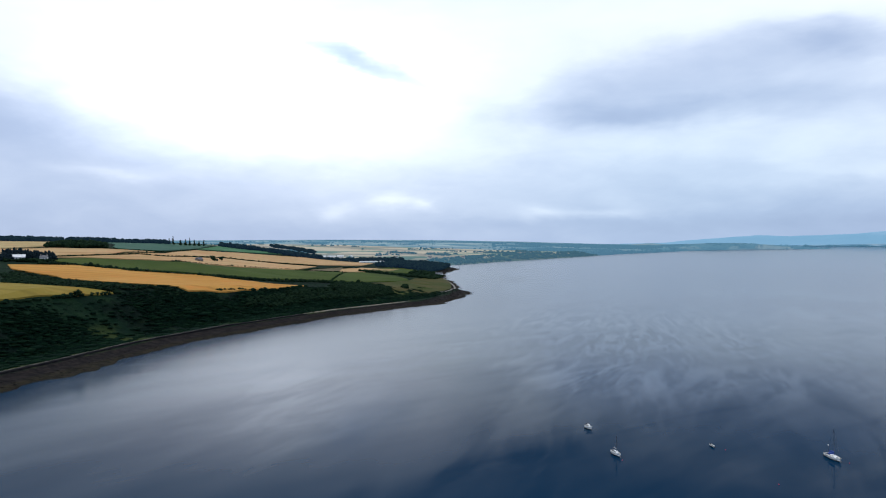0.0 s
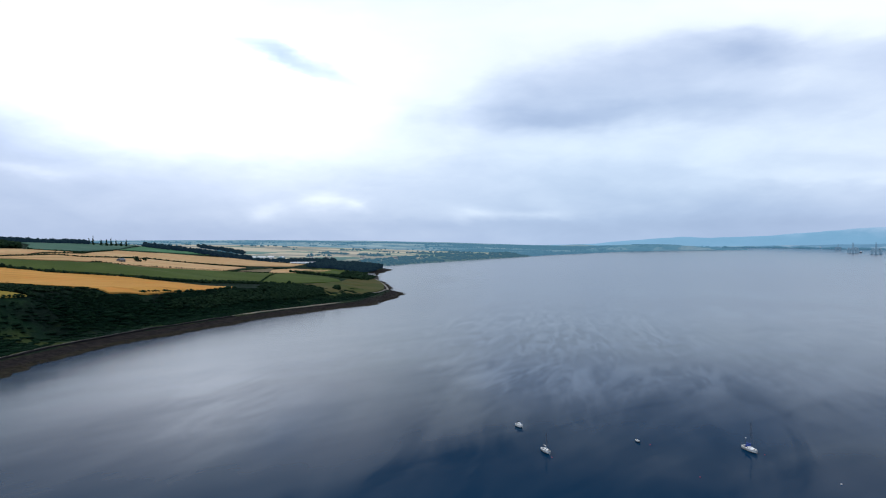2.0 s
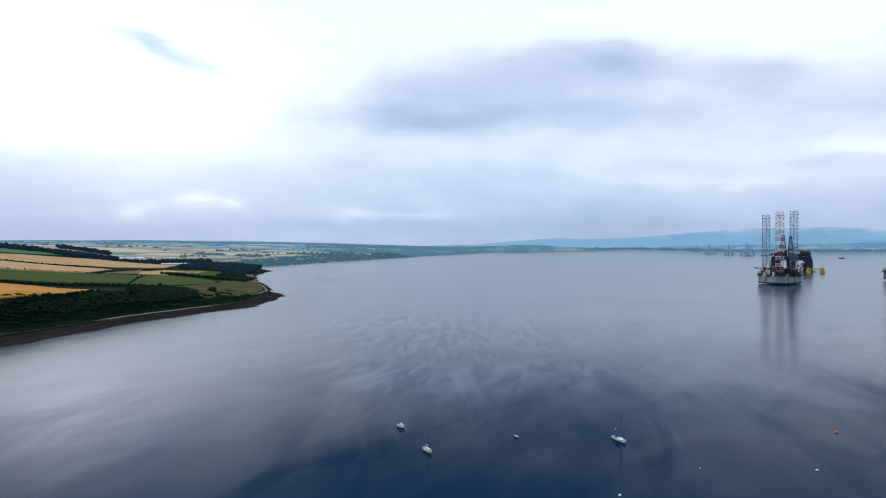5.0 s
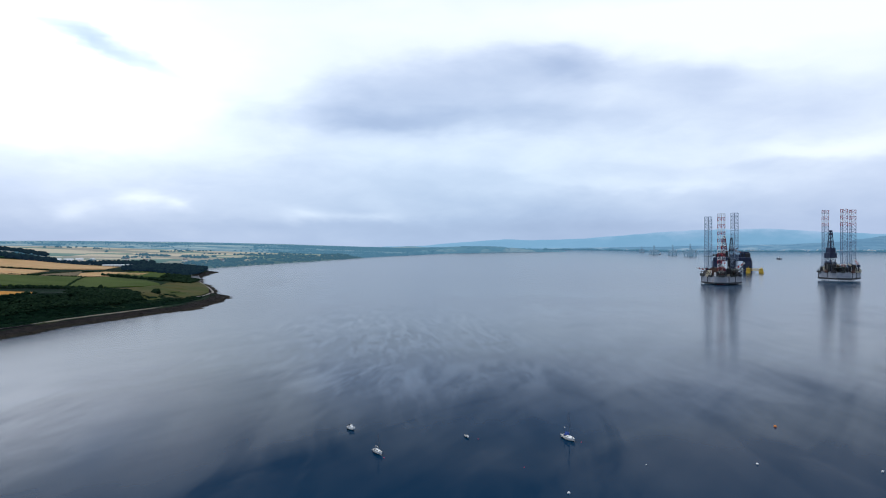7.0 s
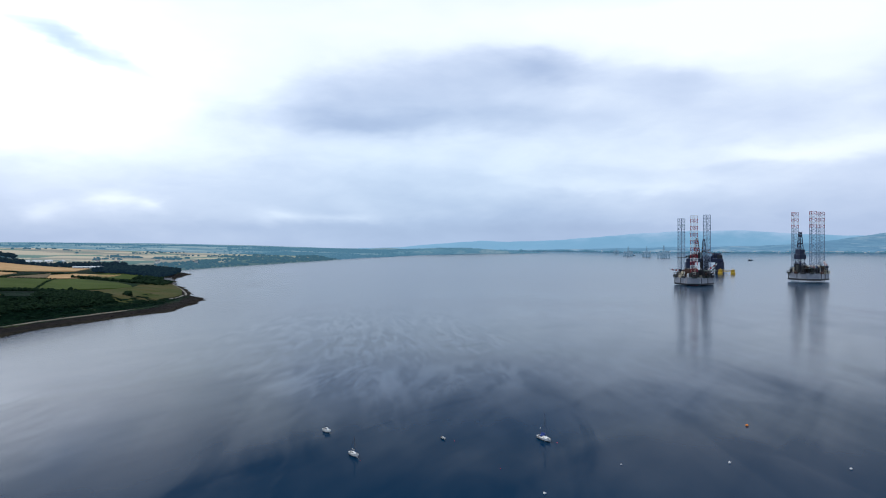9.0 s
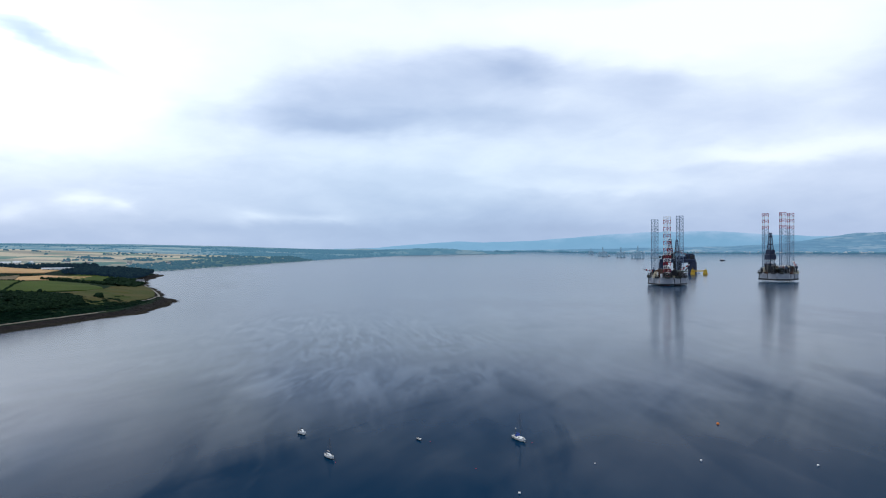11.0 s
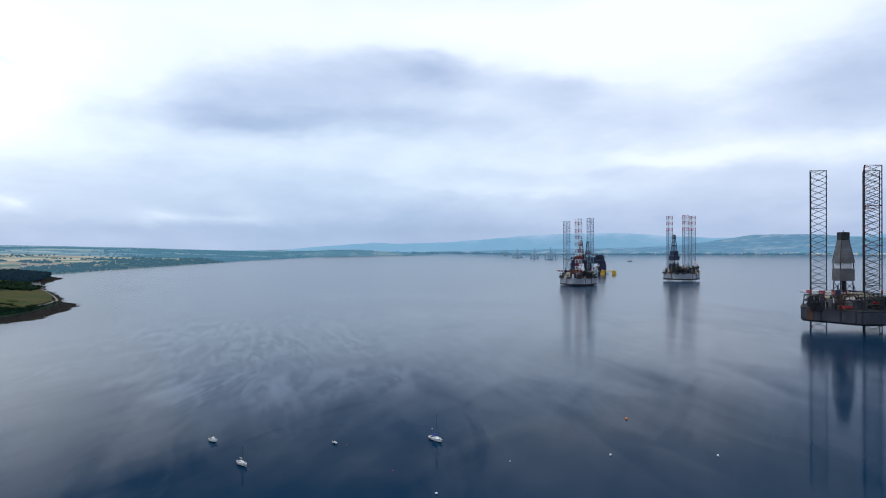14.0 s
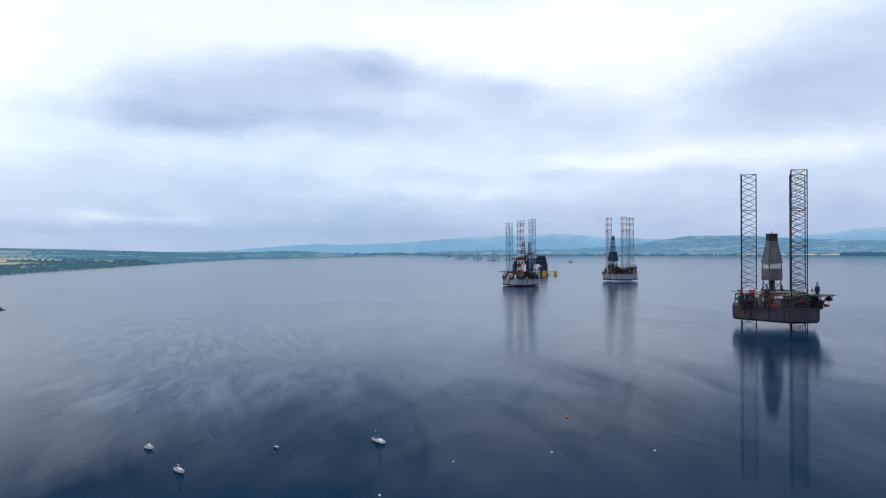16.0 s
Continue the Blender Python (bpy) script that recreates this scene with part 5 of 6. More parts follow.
def semisub(name, x, y, z, heading, scale, hull, deck, tower, label, top=92, spot=(0, 0), stout=False):
    rig = thing(name, pose(x, y, z, 0, 0, heading) @ Matrix.Scale(scale, 4), label, "drilling rig", "laid-up drilling rigs")
    for sy in (-1, 1):
        part("pontoon", box(bmesh.new(), (0, sy * 26, -3.6), (92, 13, 8.4), 0, 1.5), hull, rig, "half-sunk pontoon")
        for px in (-30, 0, 30):
            bm = tube(bmesh.new(), (px, sy * 26, 0), (px, sy * 26, 25), (9.0 if stout else 5.5) if px else (8.0 if stout else 4.2), 14)
            part("column", bm, hull, rig, "thick round hull column")
        for px in (-15, 15):
            part("brace", tube(bmesh.new(), (px, sy * 26, 6), (px * 2, -sy * 4, 24), 1.1, 8), hull, rig)
    part("main_deck", box(bmesh.new(), (0, 0, 28.5), (74, 66, 8), 0, 1.0), hull, rig, "thick box deck")
    for k, (px, py, sx, sy, sz) in enumerate(((24, 10, 18, 30, 11), (-26, -14, 14, 24, 7), (-22, 20, 16, 14, 9), (6, -24, 22, 12, 6), (30, -22, 10, 12, 8))):
        part("deck_house", box(bmesh.new(), (px, py, 32.5 + sz / 2), (sx, sy, sz), 0, 0.5), deck[k % len(deck)], rig)
    tx, ty = spot
    bm = lattice_tower(bmesh.new(), tx, ty, 33, top, 14, 4, 8, 0.5)
    part("drill_floor", box(bmesh.new(), (tx, ty, 38.5), (15, 15, 11), 0, 0.4), deck[1], rig)
    part("derrick", bm, tower, rig, "lattice drilling derrick")
    for px, py, t in ((20, -30, 150), (-18, 31, 20)):
        crane(rig, px, py, 32, t, 30, 9, deck[0], [tower, deck[-1]])
    bm = prism(bmesh.new(), [(40 + 12 * math.cos(radians(45 * k)), 12 + 12 * math.sin(radians(45 * k))) for k in range(8)], 45, 45.8)
    part("helideck", bm, STEEL["green"], rig, "octagonal helicopter deck")
    return rig


semisub("semisubmersible_rig", 1051, 1208, 0, -42, 0.98, STEEL["navy"], [STEEL["navy"], STEEL["dark"], STEEL["clad"]], STEEL["maroon"], "dark blue semi-submersible rig moored behind a jack-up", 76, (-16, 0), True)
# far rigs wear one material with haze in its colour and glow
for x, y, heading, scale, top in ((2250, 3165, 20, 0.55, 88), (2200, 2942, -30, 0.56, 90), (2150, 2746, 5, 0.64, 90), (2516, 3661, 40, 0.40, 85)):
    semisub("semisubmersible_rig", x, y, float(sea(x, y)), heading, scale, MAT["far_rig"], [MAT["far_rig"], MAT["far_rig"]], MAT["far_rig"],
            "semi-submersible rig far out on the firth, blue with haze", top)

# ---- boats and buoys ----
PAINT = {
    "gel": surface("white_gelcoat", (0.86, 0.85, 0.79), (0.91, 0.90, 0.85), 0.3, 0.8, 5.0, bump=0.05, stain=(0.55, 0.52, 0.44), stain_at=0.72),
    "teak": surface("pale_deck", (0.46, 0.44, 0.40), (0.56, 0.54, 0.50), 0.7, 1.0, 6.0),
    "canvas": surface("blue_canvas", (0.02, 0.05, 0.20), (0.04, 0.08, 0.28), 0.8, 1.0, 8.0),
    # darkened in colour to stand for spars seen against the light
    "alloy": surface("alloy_spar", (0.07, 0.08, 0.10), (0.12, 0.13, 0.15), 0.5, 1.0, 5.0, 0.2),
    # stands for shade at waterlines and in cockpits; also the dinghy's dark inside
    "dark_fill": surface("dark_boat_fill", (0.02, 0.02, 0.03), (0.04, 0.035, 0.035), 0.6, 1.0, 5.0),
    "tinted": surface("tinted_acrylic", (0.01, 0.012, 0.015), (0.02, 0.022, 0.025), 0.1, 1.0, 2.0, bump=0.0),
    "buoy_orange": surface("orange_buoy", (0.60, 0.16, 0.03), (0.70, 0.22, 0.05), 0.5, 2.0, 6.0, stain=(0.12, 0.08, 0.05), stain_at=0.66),
    "buoy_red": surface("red_buoy", (0.55, 0.04, 0.10), (0.65, 0.07, 0.13), 0.5, 2.0, 6.0),
    "buoy_white": surface("white_buoy", (0.60, 0.60, 0.58), (0.72, 0.72, 0.70), 0.5, 2.0, 6.0, stain=(0.2, 0.2, 0.12), stain_at=0.62),
    "outboard": surface("black_cowling", (0.015, 0.015, 0.018), (0.03, 0.03, 0.032), 0.4, 1.0, 5.0),
}


def loft(length, beam, high, low, rake=0.9, sheer=0.25, stern=0.75, n=13):
    """A boat's shell from stern to bow, with its gunwale; x ahead."""
    bm = bmesh.new()
    rows = []
    for i in range(n):
        f = i / (n - 1)
        wide = beam / 2 * (stern + (1 - stern) * math.sin(min(1, f / 0.45) * math.pi / 2)) * (1 - max(0, (f - 0.45) / 0.55) ** 2.2)
        top = high * (1 + sheer * (f - 0.35) ** 2 * 2.5)
        x = (f - 0.5) * length
        row = []
        for k in range(9):
            u = -1 + k / 4
            z = low + (top - low) * abs(u) ** 1.7
            row.append(bm.verts.new((x + rake * f * f * (z - low) / (high - low) * 0.6, wide * math.copysign(abs(u) ** 0.55, u), z)))
        rows.append(row)
    for a, b in zip(rows, rows[1:]):
        for k in range(8):
            f = bm.faces.new((a[k], b[k], b[k + 1], a[k + 1]))
            f.smooth = True
    bm.faces.new(rows[0])
    rows = [(r[0].co.copy(), r[-1].co.copy()) for r in rows]
    bmesh.ops.remove_doubles(bm, verts=bm.verts[:], dist=0.002)
    return bm, rows


def boat_shell(parent, length, beam, high, low, label, inside="teak", sunk=0.08):
    bm, _ = loft(length, beam, high, low)
    bmesh.ops.recalc_face_normals(bm, faces=bm.faces[:])
    hull = part("hull", bm, PAINT["gel"], parent, label)
    # shadow along the waterline put in as a dark band round the hull
    bm, _ = loft(length * 1.004, beam * 1.02, 0.26, low, 0.35, 0.0)
    bmesh.ops.recalc_face_normals(bm, faces=bm.faces[:])
    part("waterline_shade", bm, PAINT["dark_fill"], hull, "dark band for the shade at the waterline")
    bm, rows = loft(length * 0.985, beam * 0.96, high, low)
    ring = [r[0] for r in rows] + [r[1] for r in rows[::-1]]
    bm.free()
    flat = bmesh.new()
    flat.faces.new([flat.verts.new((v.x, v.y, v.z - sunk)) for v in ring])
    bmesh.ops.triangulate(flat, faces=flat.faces[:])
    part("deck", flat, PAINT[inside], parent)
    bm = bmesh.new()
    for a, b in zip(ring, ring[1:] + ring[:1]):
        if (b - a).length > 1e-3:
            tube(bm, a, b, 0.045, 5)
    part("gunwale", bm, PAINT["gel"], hull)
    return hull


def cabin(parent, x, z, long, wide, high, slope=0.35):
    bm = bmesh.new()
    low = [(-long / 2, -wide / 2), (long / 2, -wide * 0.34), (long / 2, wide * 0.34), (-long / 2, wide / 2)]
    up = [(-long / 2 + 0.05, -wide * 0.42), (long / 2 - slope * 2, -wide * 0.27), (long / 2 - slope * 2, wide * 0.27), (-long / 2 + 0.05, wide * 0.42)]
    a = [bm.verts.new((x + p, q, z)) for p, q in low]
    b = [bm.verts.new((x + p, q, z + high)) for p, q in up]
    for k in range(4):
        bm.faces.new((a[k], a[(k + 1) % 4], b[(k + 1) % 4], b[k]))
    bm.faces.new(a[::-1])
    bm.faces.new(b)
    bmesh.ops.bevel(bm, geom=bm.edges[:], offset=0.06, segments=2, affect="EDGES")
    top = part("cabin", bm, PAINT["gel"], parent, "low white coachroof")
    for s in (-1, 1):
        for k in (-0.25, 0.12):
            part("window", box(bmesh.new(), (x + k * long, s * wide * (0.445 - 0.16 * (k + 0.5)), z + high * 0.55), (long * 0.24, 0.05, high * 0.36), -s * 8, 0.01), PAINT["tinted"], top)
    return top


def sailing_boat(x, y, turn, length, mast, covered, label):
    b = thing("sailing_boat", pose(x, y, 0, 0, 0, turn), label, "boat", "moored boats")
    boat_shell(b, length, length * 0.33, 0.85, -0.35, "white yacht hull")
    cabin(b, length * 0.06, 0.76, length * 0.40, length * 0.25, 0.5)
    # no hollow is cut: a dark slab stands for the shaded well
    well = part("cockpit", box(bmesh.new(), (-length * 0.30, 0, 0.78), (length * 0.24, length * 0.17, 0.12), 0, 0.03), PAINT["dark_fill"], b, "dark slab in place of the shaded cockpit well")
    part("tiller", tube(bmesh.new(), (-length * 0.42, 0, 0.95), (-length * 0.30, 0.05, 1.05), 0.03, 5), PAINT["alloy"], well)
    mx = length * 0.10
    spar = part("mast", tube(bmesh.new(), (mx, 0, 0.8), (mx - 0.15, 0, mast), 0.085, 8, 0.06), PAINT["alloy"], b, "tall alloy mast")
    part("boom", tube(bmesh.new(), (mx, 0, 1.75), (mx - length * 0.42, 0, 1.85), 0.06, 6), PAINT["alloy"], spar)
    if not covered:
        part("furled_sail", tube(bmesh.new(), (mx - 0.1, 0, 1.84), (mx - length * 0.38, 0, 1.94), 0.11, 7, 0.07), PAINT["teak"], spar, "furled pale sail")
    if covered:
        cover = bmesh.new()
        for k in range(6):
            f = k / 6
            ball(cover, (mx - length * (0.04 + 0.36 * f), 0, 1.95 - 0.1 * f), (length * 0.055, 0.19 - 0.08 * f, 0.30 - 0.14 * f), 2)
        part("sail_cover", cover, PAINT["canvas"], spar, "blue sail cover")
    if covered:
        part("spray_hood", ball(bmesh.new(), (-length * 0.13, 0, 1.25), (0.75, length * 0.13, 0.55), 2), PAINT["canvas"], b, "blue canvas spray hood")
    wires = bmesh.new()
    tip = (mx - 0.15, 0, mast - 0.1)
    for end in ((length * 0.52, 0, 0.95), (-length * 0.49, 0, 0.9), (mx, length * 0.155, 0.85), (mx, -length * 0.155, 0.85)):
        tube(wires, end, tip, 0.016, 4)
    part("rigging", wires, PAINT["alloy"], spar)
    part("spreader", tube(bmesh.new(), (mx, -0.7, mast * 0.58), (mx, 0.7, mast * 0.58), 0.03, 5), PAINT["alloy"], spar)
    rail, stern = bmesh.new(), bmesh.new()
    for s in (-1, 1):
        tube(rail, (length * 0.40, s * 0.45, 0.9), (length * 0.53, s * 0.05, 1.55), 0.025, 5)
        tube(rail, (length * 0.53, s * 0.05, 1.55), (length * 0.53, 0, 0.95), 0.025, 5)
        tube(stern, (-length * 0.46, s * length * 0.11, 0.85), (-length * 0.47, s * length * 0.11, 1.5), 0.025, 5)
    tube(stern, (-length * 0.47, -length * 0.11, 1.5), (-length * 0.47, length * 0.11, 1.5), 0.025, 5)
    part("pulpit", rail, PAINT["alloy"], b)
    part("stern_rail", stern, PAINT["alloy"], b)
    if covered:
        pole = part("stern_pole", tube(bmesh.new(), (-length * 0.46, length * 0.09, 0.85), (-length * 0.46, length * 0.09, 2.9), 0.04, 6), PAINT["alloy"], b)
        part("radar_dome", ball(bmesh.new(), (-length * 0.46, length * 0.09, 2.95), (0.2, 0.2, 0.15), 2), PAINT["gel"], pole, "small white radar dome")
    part("hatch", box(bmesh.new(), (length * 0.31, 0, 0.86), (0.55, 0.5, 0.1), 0, 0.02), PAINT["tinted"], b)
    return b


def motor_boat(x, y, turn, length, label):
    b = thing("motor_boat", pose(x, y, 0, 0, 0, turn), label, "boat", "moored boats")
    boat_shell(b, length, length * 0.38, 0.9, -0.25, "white motor cruiser hull")
    cabin(b, length * 0.10, 0.8, length * 0.42, length * 0.31, 0.75, 0.3)
    # shade of the open cockpit put in as a dark slab on deck
    part("cockpit", box(bmesh.new(), (-length * 0.28, 0, 0.85), (length * 0.28, length * 0.27, 0.08), 0, 0.02), PAINT["dark_fill"], b, "dark slab in place of the shaded open cockpit")
    part("outboard_motor", box(box(bmesh.new(), (-length * 0.53, 0, 0.95), (0.4, 0.34, 0.55), 0, 0.08), (-length * 0.53, 0, 0.35), (0.2, 0.14, 0.8), 0, 0.03), PAINT["outboard"], b, "black outboard motor")
    part("windscreen", box(bmesh.new(), (-length * 0.10, 0, 1.62), (0.06, length * 0.27, 0.36), 0, 0.02), PAINT["tinted"], b)
    return b


def rowing_boat(x, y, turn, length, label):
    b = thing("dinghy", pose(x, y, 0, 0, 0, turn), label, "boat", "moored boats")
    boat_shell(b, length, length * 0.42, 0.48, -0.12, "small white dinghy hull", "dark_fill", 0.2)
    for f in (-0.3, 0.0, 0.28):
        part("thwart", box(bmesh.new(), (length * f, 0, 0.42), (0.24, length * 0.36, 0.04), 0, 0.01), PAINT["teak"], b)
    part("outboard_motor", box(bmesh.new(), (-length * 0.53, 0, 0.55), (0.26, 0.24, 0.4), 0, 0.05), PAINT["outboard"], b)
    return b


def buoy(x, y, r, mat, label):
    b = thing("mooring_buoy", pose(x, y, 0), label, "buoy", "mooring buoys")
    part("float", ball(bmesh.new(), (0, 0, r * 0.35), (r, r, r * 0.95), 3), PAINT[mat], b)
    bm = tube(bmesh.new(), (0, 0, r * 1.2), (0, 0, r * 1.5), r * 0.12, 6)
    ring = [(r * 0.18 * math.cos(0.8 * k), 0, r * 1.65 + r * 0.18 * math.sin(0.8 * k)) for k in range(8)]
    for a, c in zip(ring, ring[1:] + ring[:1]):
        tube(bm, a, c, r * 0.05, 4)
    part("mooring_ring", bm, PAINT["alloy"], b)


motor_boat(46, 227, -66, 3.3, "small white motor cruiser lying at a mooring")
sailing_boat(48, 198.5, -76, 4.4, 5.8, False, "white sailing boat with a bare mast at its mooring")
sailing_boat(106.5, 193.5, -86, 6.3, 8.4, True, "cream sailing yacht with a blue sail cover at its mooring")
rowing_boat(78, 206, -85, 2.0, "small white dinghy with a dark inside")
buoy(177, 184, 0.5, "buoy_orange", "round orange mooring buoy afloat")
for x, y in ((142.5, 154.5), (168.5, 138.5), (83.5, 151.5), (114, 164)):
    buoy(x, y, 0.36 if y < 160 else 0.2, "buoy_white", "small weathered white mooring buoy")
for x, y in ((82, 173), (108.6, 189.2), (48.6, 193.6), (80.5, 202.5)):
    buoy(x, y, 0.14, "buoy_red", "small red pick-up buoy beside a mooring")


def work_boat(x, y, turn, label):
    b = thing("work_boat", pose(x, y, float(sea(x, y)), 0, 0, turn) @ Matrix.Scale(2.6, 4), label, "boat")
    bm, _ = loft(7.2, 2.5, 1.1, -0.3)
    bmesh.ops.recalc_face_normals(bm, faces=bm.faces[:])
    part("hull", bm, STEEL["navy"], b)
    part("deck", box(bmesh.new(), (-0.3, 0, 0.85), (5.6, 1.9, 0.1), 0, 0.02), STEEL["deck"], b)
    part("wheelhouse", box(bmesh.new(), (0.9, 0, 1.9), (1.7, 1.5, 1.8), 0, 0.1), STEEL["white"], b, "white wheelhouse")
    part("funnel", tube(bmesh.new(), (-0.5, 0, 0.9), (-0.5, 0, 2.4), 0.25, 8), STEEL["red"], b)
    part("mast", tube(bmesh.new(), (0.6, 0, 2.8), (0.6, 0, 4.2), 0.07, 5), STEEL["dark"], b)


work_boat(2065, 2124, 150, "dark workboat with a white wheelhouse under way")
work_boat(2268, 3136, 30, "dark supply boat lying by the far rigs")


def yellow_barge(x, y, turn):
    b = thing("work_barge", pose(x, y, 0, 0, 0, turn), "yellow jack barge with two towers moored by a rig", "barge")
    for s in (-1, 1):
        part("pontoon", box(bmesh.new(), (s * 12, 0, 1.6), (9, 12, 5.2), 0, 0.4), STEEL["yellow"], b)
        bm = box(bmesh.new(), (s * 12, 0, 7.0), (7, 9, 5.6), 0, 0.3)
        tube(bm, (s * 12, 0, 9), (s * 12, 0, 13), 0.5, 6)
        part("tower", bm, STEEL["yellow"], b)
    bm = bmesh.new()
    for u in (-3, 3):
        for z in (6.0, 9.0):
            tube(bm, (-9, u, z), (9, u, z), 0.45, 6)
        for k in range(-2, 3):
            tube(bm, (k * 3.6 - 1.8, u, 6), (k * 3.6 + 1.8, u, 9), 0.25, 5)
    part("gantry", bm, STEEL["yellow"], b, "yellow truss walkway")


yellow_barge(1052, 1146, -42)

# ---- shore track, sea wall and buildings ----
SHORE_LINE = [p for p in SHORE if 100 <= p[1] <= 1010]


def along(offset, step):
    """Points along the shore, a given way inland."""
    out = []
    for (ax, ay), (bx, by) in zip(SHORE_LINE, SHORE_LINE[1:]):
        long = math.hypot(bx - ax, by - ay)
        for k in range(max(1, int(long / step))):
            f = k / max(1, int(long / step))
            out.append((ax + f * (bx - ax), ay + f * (by - ay)))
    p = np.array(out)
    for _ in range(6):
        p[1:-1] = (p[:-2] + 2 * p[1:-1] + p[2:]) / 4
    d = np.gradient(p, axis=0)
    d /= np.linalg.norm(d, axis=1, keepdims=True)
    return p + offset * np.stack([-d[:, 1], d[:, 0]], -1)


def strip(name, inner, outer, mat, lift, label, category, step=6.0, thick=0.0, span=(0, 9999)):
    a, b = along(inner, step), along(outer, step)
    keep = (a[:, 1] > span[0]) & (a[:, 1] < span[1])
    a, b = a[keep], b[keep]
    za, zb = ground(a[:, 0], a[:, 1]), ground(b[:, 0], b[:, 1])
    z = np.maximum(za, zb) + lift
    rows = [np.column_stack([a, z]), np.column_stack([b, z])]
    if thick:
        rows = [np.column_stack([a, za - 1]), *rows, np.column_stack([b, zb - 1.5])]
    P = np.stack(rows, 0)
    return tagged(sheet(name, P.reshape(-1, 3), len(rows), len(a), mat), label, category, kind="structure")


strip("road_track", 20.3, 19.2, MAT["track"], 0.12, "pale gravel shore track below the bank", "track", thick=1, span=(150, 700))
strip("sea_wall", 19.1, 15.6, MAT["wall_stone"], 0.35, "dark stone revetment along the shore track", "sea wall", thick=1, span=(150, 575))
strip("ground_sand", 19.0, 17.6, MAT["sand"], 0.4, "strip of pale dry sand above the shore", "sand", thick=1, span=(585, 690))


def shore_rocks():
    x, y = RNG.uniform(-260, 60, 42000), RNG.uniform(230, 1700, 42000)
    s = inland(x, y)
    ok = (s > -4) & (s < np.interp(y, [200, 640, 700, 760, 1000], [9, 7, 14, 22, 16]))
    x, y = x[ok][:4200], y[ok][:4200]
    h = RNG.uniform(0.2, 0.8, len(x)) * np.interp(y, [200, 700, 800], [0.7, 0.8, 0.9])
    ob = clumps("shore_rocks", np.stack([x, y, ground(x, y) + 0.1 * h], -1), np.stack([h * 1.5, h * 1.5, h * 0.6], -1), MAT["rock"], 1, 0.25)
    tagged(ob, "dark weed-covered rocks along the tide line", "rocks", kind="stuff")


shore_rocks()


def path_patch(points, wide, label):
    a = np.array(points, float)
    d = np.gradient(a, axis=0)
    d /= np.linalg.norm(d, axis=1, keepdims=True)
    n = np.stack([-d[:, 1], d[:, 0]], -1) * wide / 2
    rows = [np.column_stack([q, ground(q[:, 0], q[:, 1]) + 0.5]) for q in (a + n, a - n)]
    tagged(sheet("road_path", np.stack(rows, 0).reshape(-1, 3), 2, len(a), MAT["track"]), label, "path", kind="structure")


path_patch([(-4, 806), (2, 820), (7, 840), (11, 866), (14, 900), (15, 945), (13, 990), (10, 1040), (6, 1090), (2, 1150), (-1, 1200)], 2.6, "pale gravel path round the headland")

BUILT = {
    "harl": surface("white_harling", (0.60, 0.60, 0.58), (0.70, 0.70, 0.68), 0.9, 0.4, 4.0),
    "slate": surface("grey_slate", (0.09, 0.095, 0.105), (0.14, 0.145, 0.155), 0.7, 0.4, 4.0),
    "sheeting": surface("pale_roof_sheeting", (0.52, 0.54, 0.56), (0.64, 0.65, 0.66), 0.5, 0.2, 2.0),
    "stone": surface("grey_rubble_stone", (0.14, 0.13, 0.12), (0.24, 0.22, 0.20), 0.9, 0.6, 3.0),
}


def building(name, x, y, turn, long, wide, eaves, ridge, wall, roof, label, openings=3, chimney=False):
    z = float(ground(x, y)) - 0.4
    b = thing(name, pose(x, y, z, 0, 0, turn), label, "building")
    part("wall", box(bmesh.new(), (0, 0, eaves / 2), (long, wide, eaves), 0, 0.05), BUILT[wall], b)
    bm = bmesh.new()
    for end in (-1, 1):
        q = [bm.verts.new((end * (long / 2 + 0.3), s * (wide / 2 + 0.4), eaves)) for s in (-1, 1)] + [bm.verts.new((end * (long / 2 + 0.3), 0, ridge))]
        bm.faces.new(q)
    v = list(bm.verts)
    for i, j in ((0, 2), (1, 2), (0, 1)):
        bm.faces.new((v[i], v[j], v[j + 3], v[i + 3]))
    bmesh.ops.recalc_face_normals(bm, faces=bm.faces[:])
    part("roof", bm, BUILT[roof], b)
    for s in (-1, 1):
        for k in range(openings):
            px = -long / 2 + long * (k + 0.5) / openings
            part("window", box(bmesh.new(), (px, s * wide / 2, eaves * 0.55), (min(1.6, long / openings * 0.5), 0.12, eaves * 0.4)), STEEL["glass"], b)
    if chimney:
        for end in (-1, 1):
            part("chimney", box(bmesh.new(), (end * (long / 2 - 0.6), 0, ridge + 0.4), (0.8, 1.2, 1.8), 0, 0.05), BUILT["stone"], b)
    return b


building("farm_shed", -427, 712, 30, 12, 9, 3.6, 6.2, "harl", "sheeting", "white-roofed farm shed among dark trees", 4)
building("farmhouse", -412, 731, 20, 7, 5.5, 4.0, 6.2, "harl", "slate", "white farmhouse with a slate roof", 3, True)
building("ruined_steading", -315, 914, 70, 9, 6, 3.4, 5.6, "stone", "slate", "grey ruined stone steading in the stubble", 2)
building("long_shed", -172, 1760, 2, 72, 16, 3.4, 5.0, "sheeting", "sheeting", "long pale roofed shed beside the wood", 8)
building("long_shed", -110, 1720, 0, 18, 14, 4.0, 6.0, "sheeting", "sheeting", "pale roofed shed beside the wood", 4)
for x, y, t, l, w in ((-352, 2040, 10, 30, 18), (-322, 2050, 25, 22, 14), (-300, 2075, 5, 18, 12), (-270, 2080, 80, 16, 10)):
    building("farm_shed", x, y, t, l, w, 5.0, 8.0, "harl", "sheeting", "pale farm building with a sheeted roof", 3)
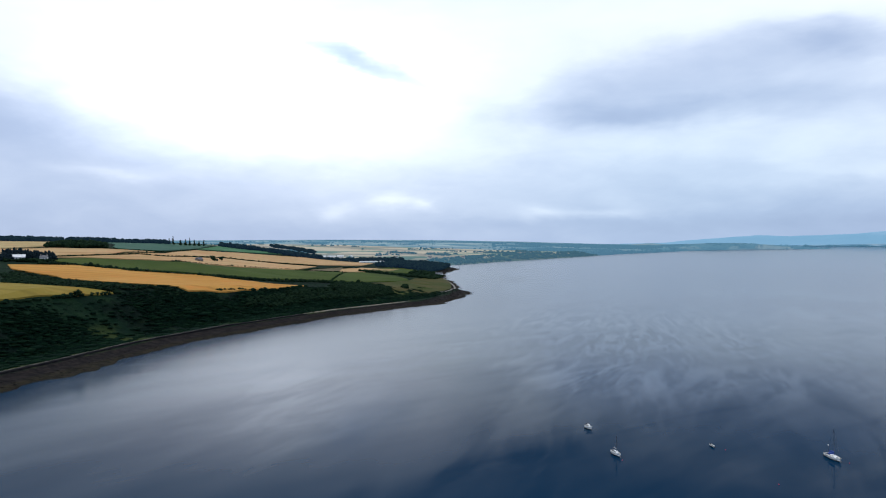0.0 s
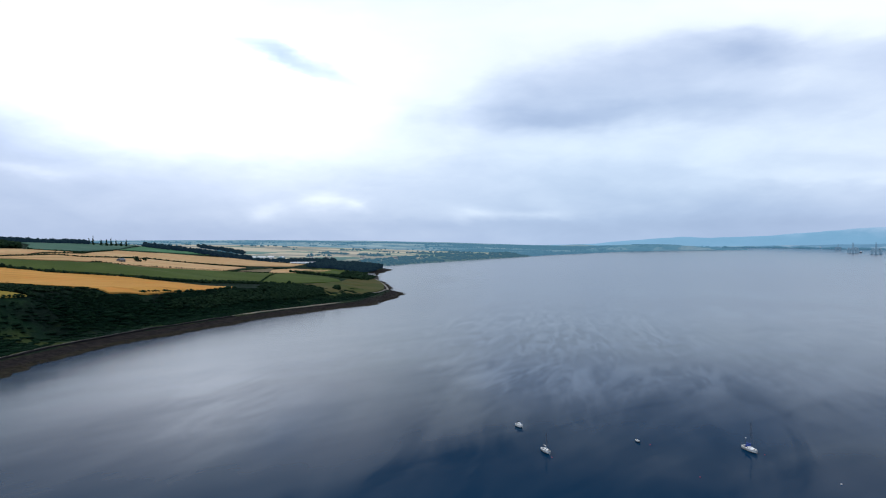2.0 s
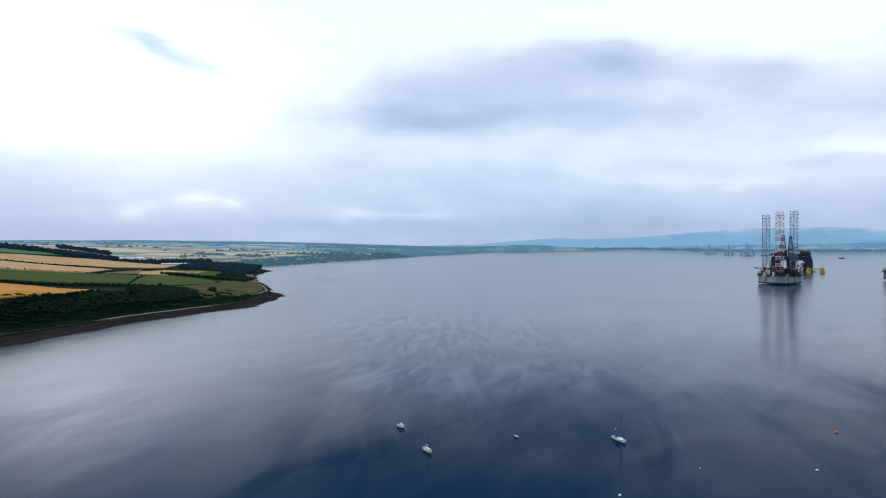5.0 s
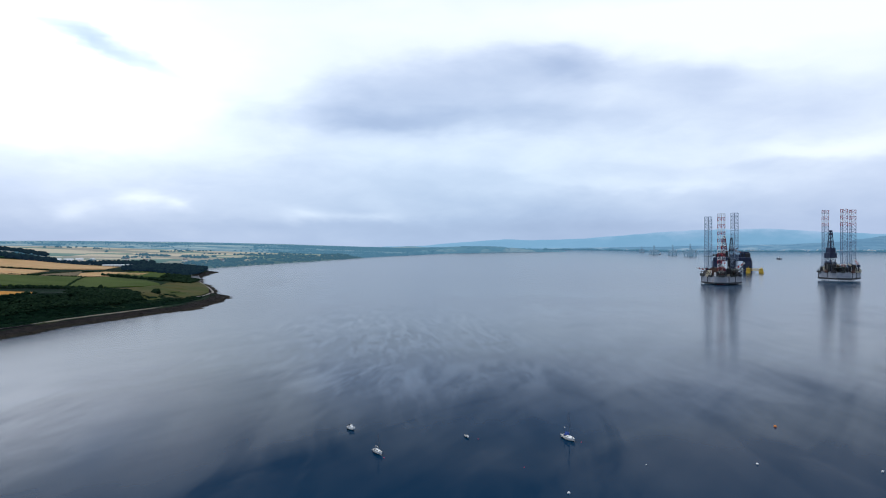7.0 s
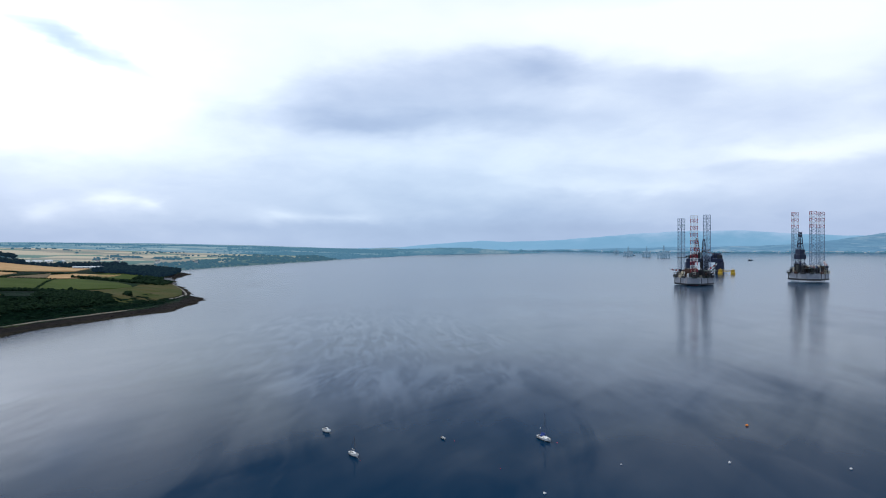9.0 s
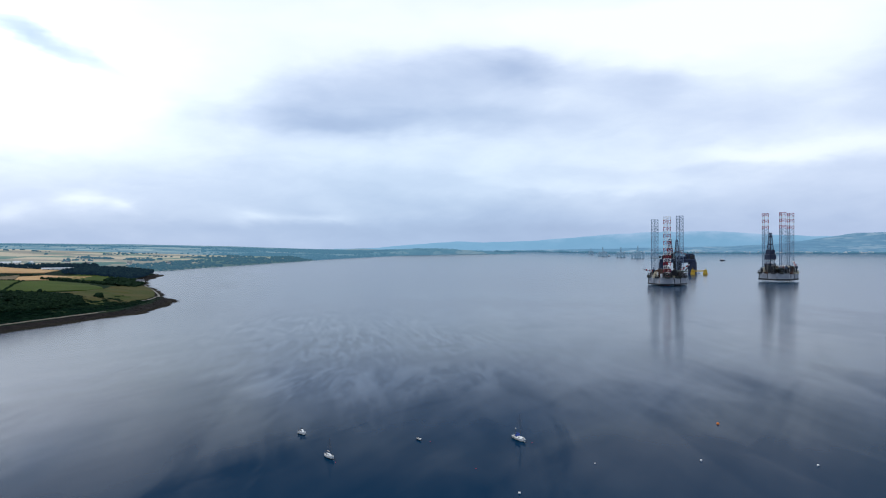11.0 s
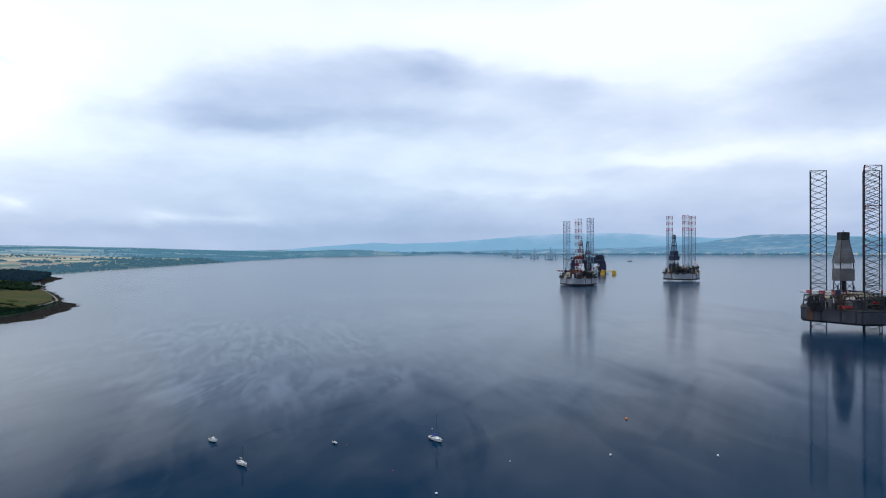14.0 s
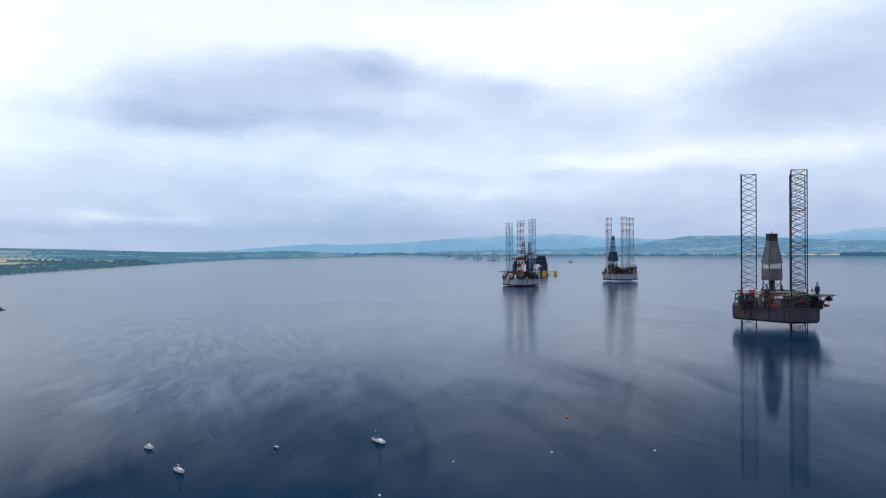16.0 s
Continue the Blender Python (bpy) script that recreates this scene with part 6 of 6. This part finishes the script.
for x, y, t in ((-8, 1262, 20), (-22, 1420, 60), (-140, 2085, 10), (-40, 2120, 40), (60, 2150, 30), (-190, 2120, 0)):
    building("cottage", x, y, t, 12, 7, 4.4, 7.0, "harl", "slate", "white cottage with a slate roof near the shore", 3, True)


def far_town():
    """Pale houses strung along the far shore, too small to tell apart."""
    bm = bmesh.new()
    rnd = random.Random(5)
    for _ in range(260):
        b = rnd.choice([rnd.uniform(40, 58), rnd.uniform(28, 68), rnd.uniform(47, 57)])
        r = 4752 + rnd.uniform(0, 14)
        x, y = r * math.sin(radians(b)), r * math.cos(radians(b))
        h = rnd.uniform(3, 6)
        box(bm, (x, y, float(sea(x, y)) + h / 2 + (r - 4752) * 0.5), (rnd.uniform(4, 10), rnd.uniform(4, 8), h), -b, 0)
    ob = part("far_town", bm, BUILT["harl"], None)
    tagged(ob, "pale houses of a town strung along the far shore", "town", kind="stuff")


far_town()


def far_belt():
    b = RNG.uniform(27, 72, 900)
    r = 4746 + RNG.uniform(0, 22, 900)
    x, y = r * np.sin(np.radians(b)), r * np.cos(np.radians(b))
    h = RNG.uniform(3, 7, 900) * (0.6 + 0.6 * np.sin(b * 1.7) ** 2)
    # fringe and point trees have their haze put in as glow
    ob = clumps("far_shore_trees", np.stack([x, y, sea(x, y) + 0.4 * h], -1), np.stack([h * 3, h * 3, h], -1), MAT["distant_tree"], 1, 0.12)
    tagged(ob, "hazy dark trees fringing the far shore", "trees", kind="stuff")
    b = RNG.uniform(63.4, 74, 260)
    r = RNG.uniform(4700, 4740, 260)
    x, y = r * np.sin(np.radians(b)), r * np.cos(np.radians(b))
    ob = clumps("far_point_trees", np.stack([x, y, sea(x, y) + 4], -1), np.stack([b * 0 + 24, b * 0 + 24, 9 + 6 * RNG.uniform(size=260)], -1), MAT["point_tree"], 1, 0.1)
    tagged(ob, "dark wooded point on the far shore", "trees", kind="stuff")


far_belt()
for x, y, z, turn in ((484.6, 291.9, 17.0, 300), (486.7, 289.6, 17.2, 300), (497.6, 278.2, 20.9, 300), (514.4, 267.0, 22.0, 300), (512.8, 268.6, 17.6, 300)):
    lifeboat(x, y, z, turn, 0)
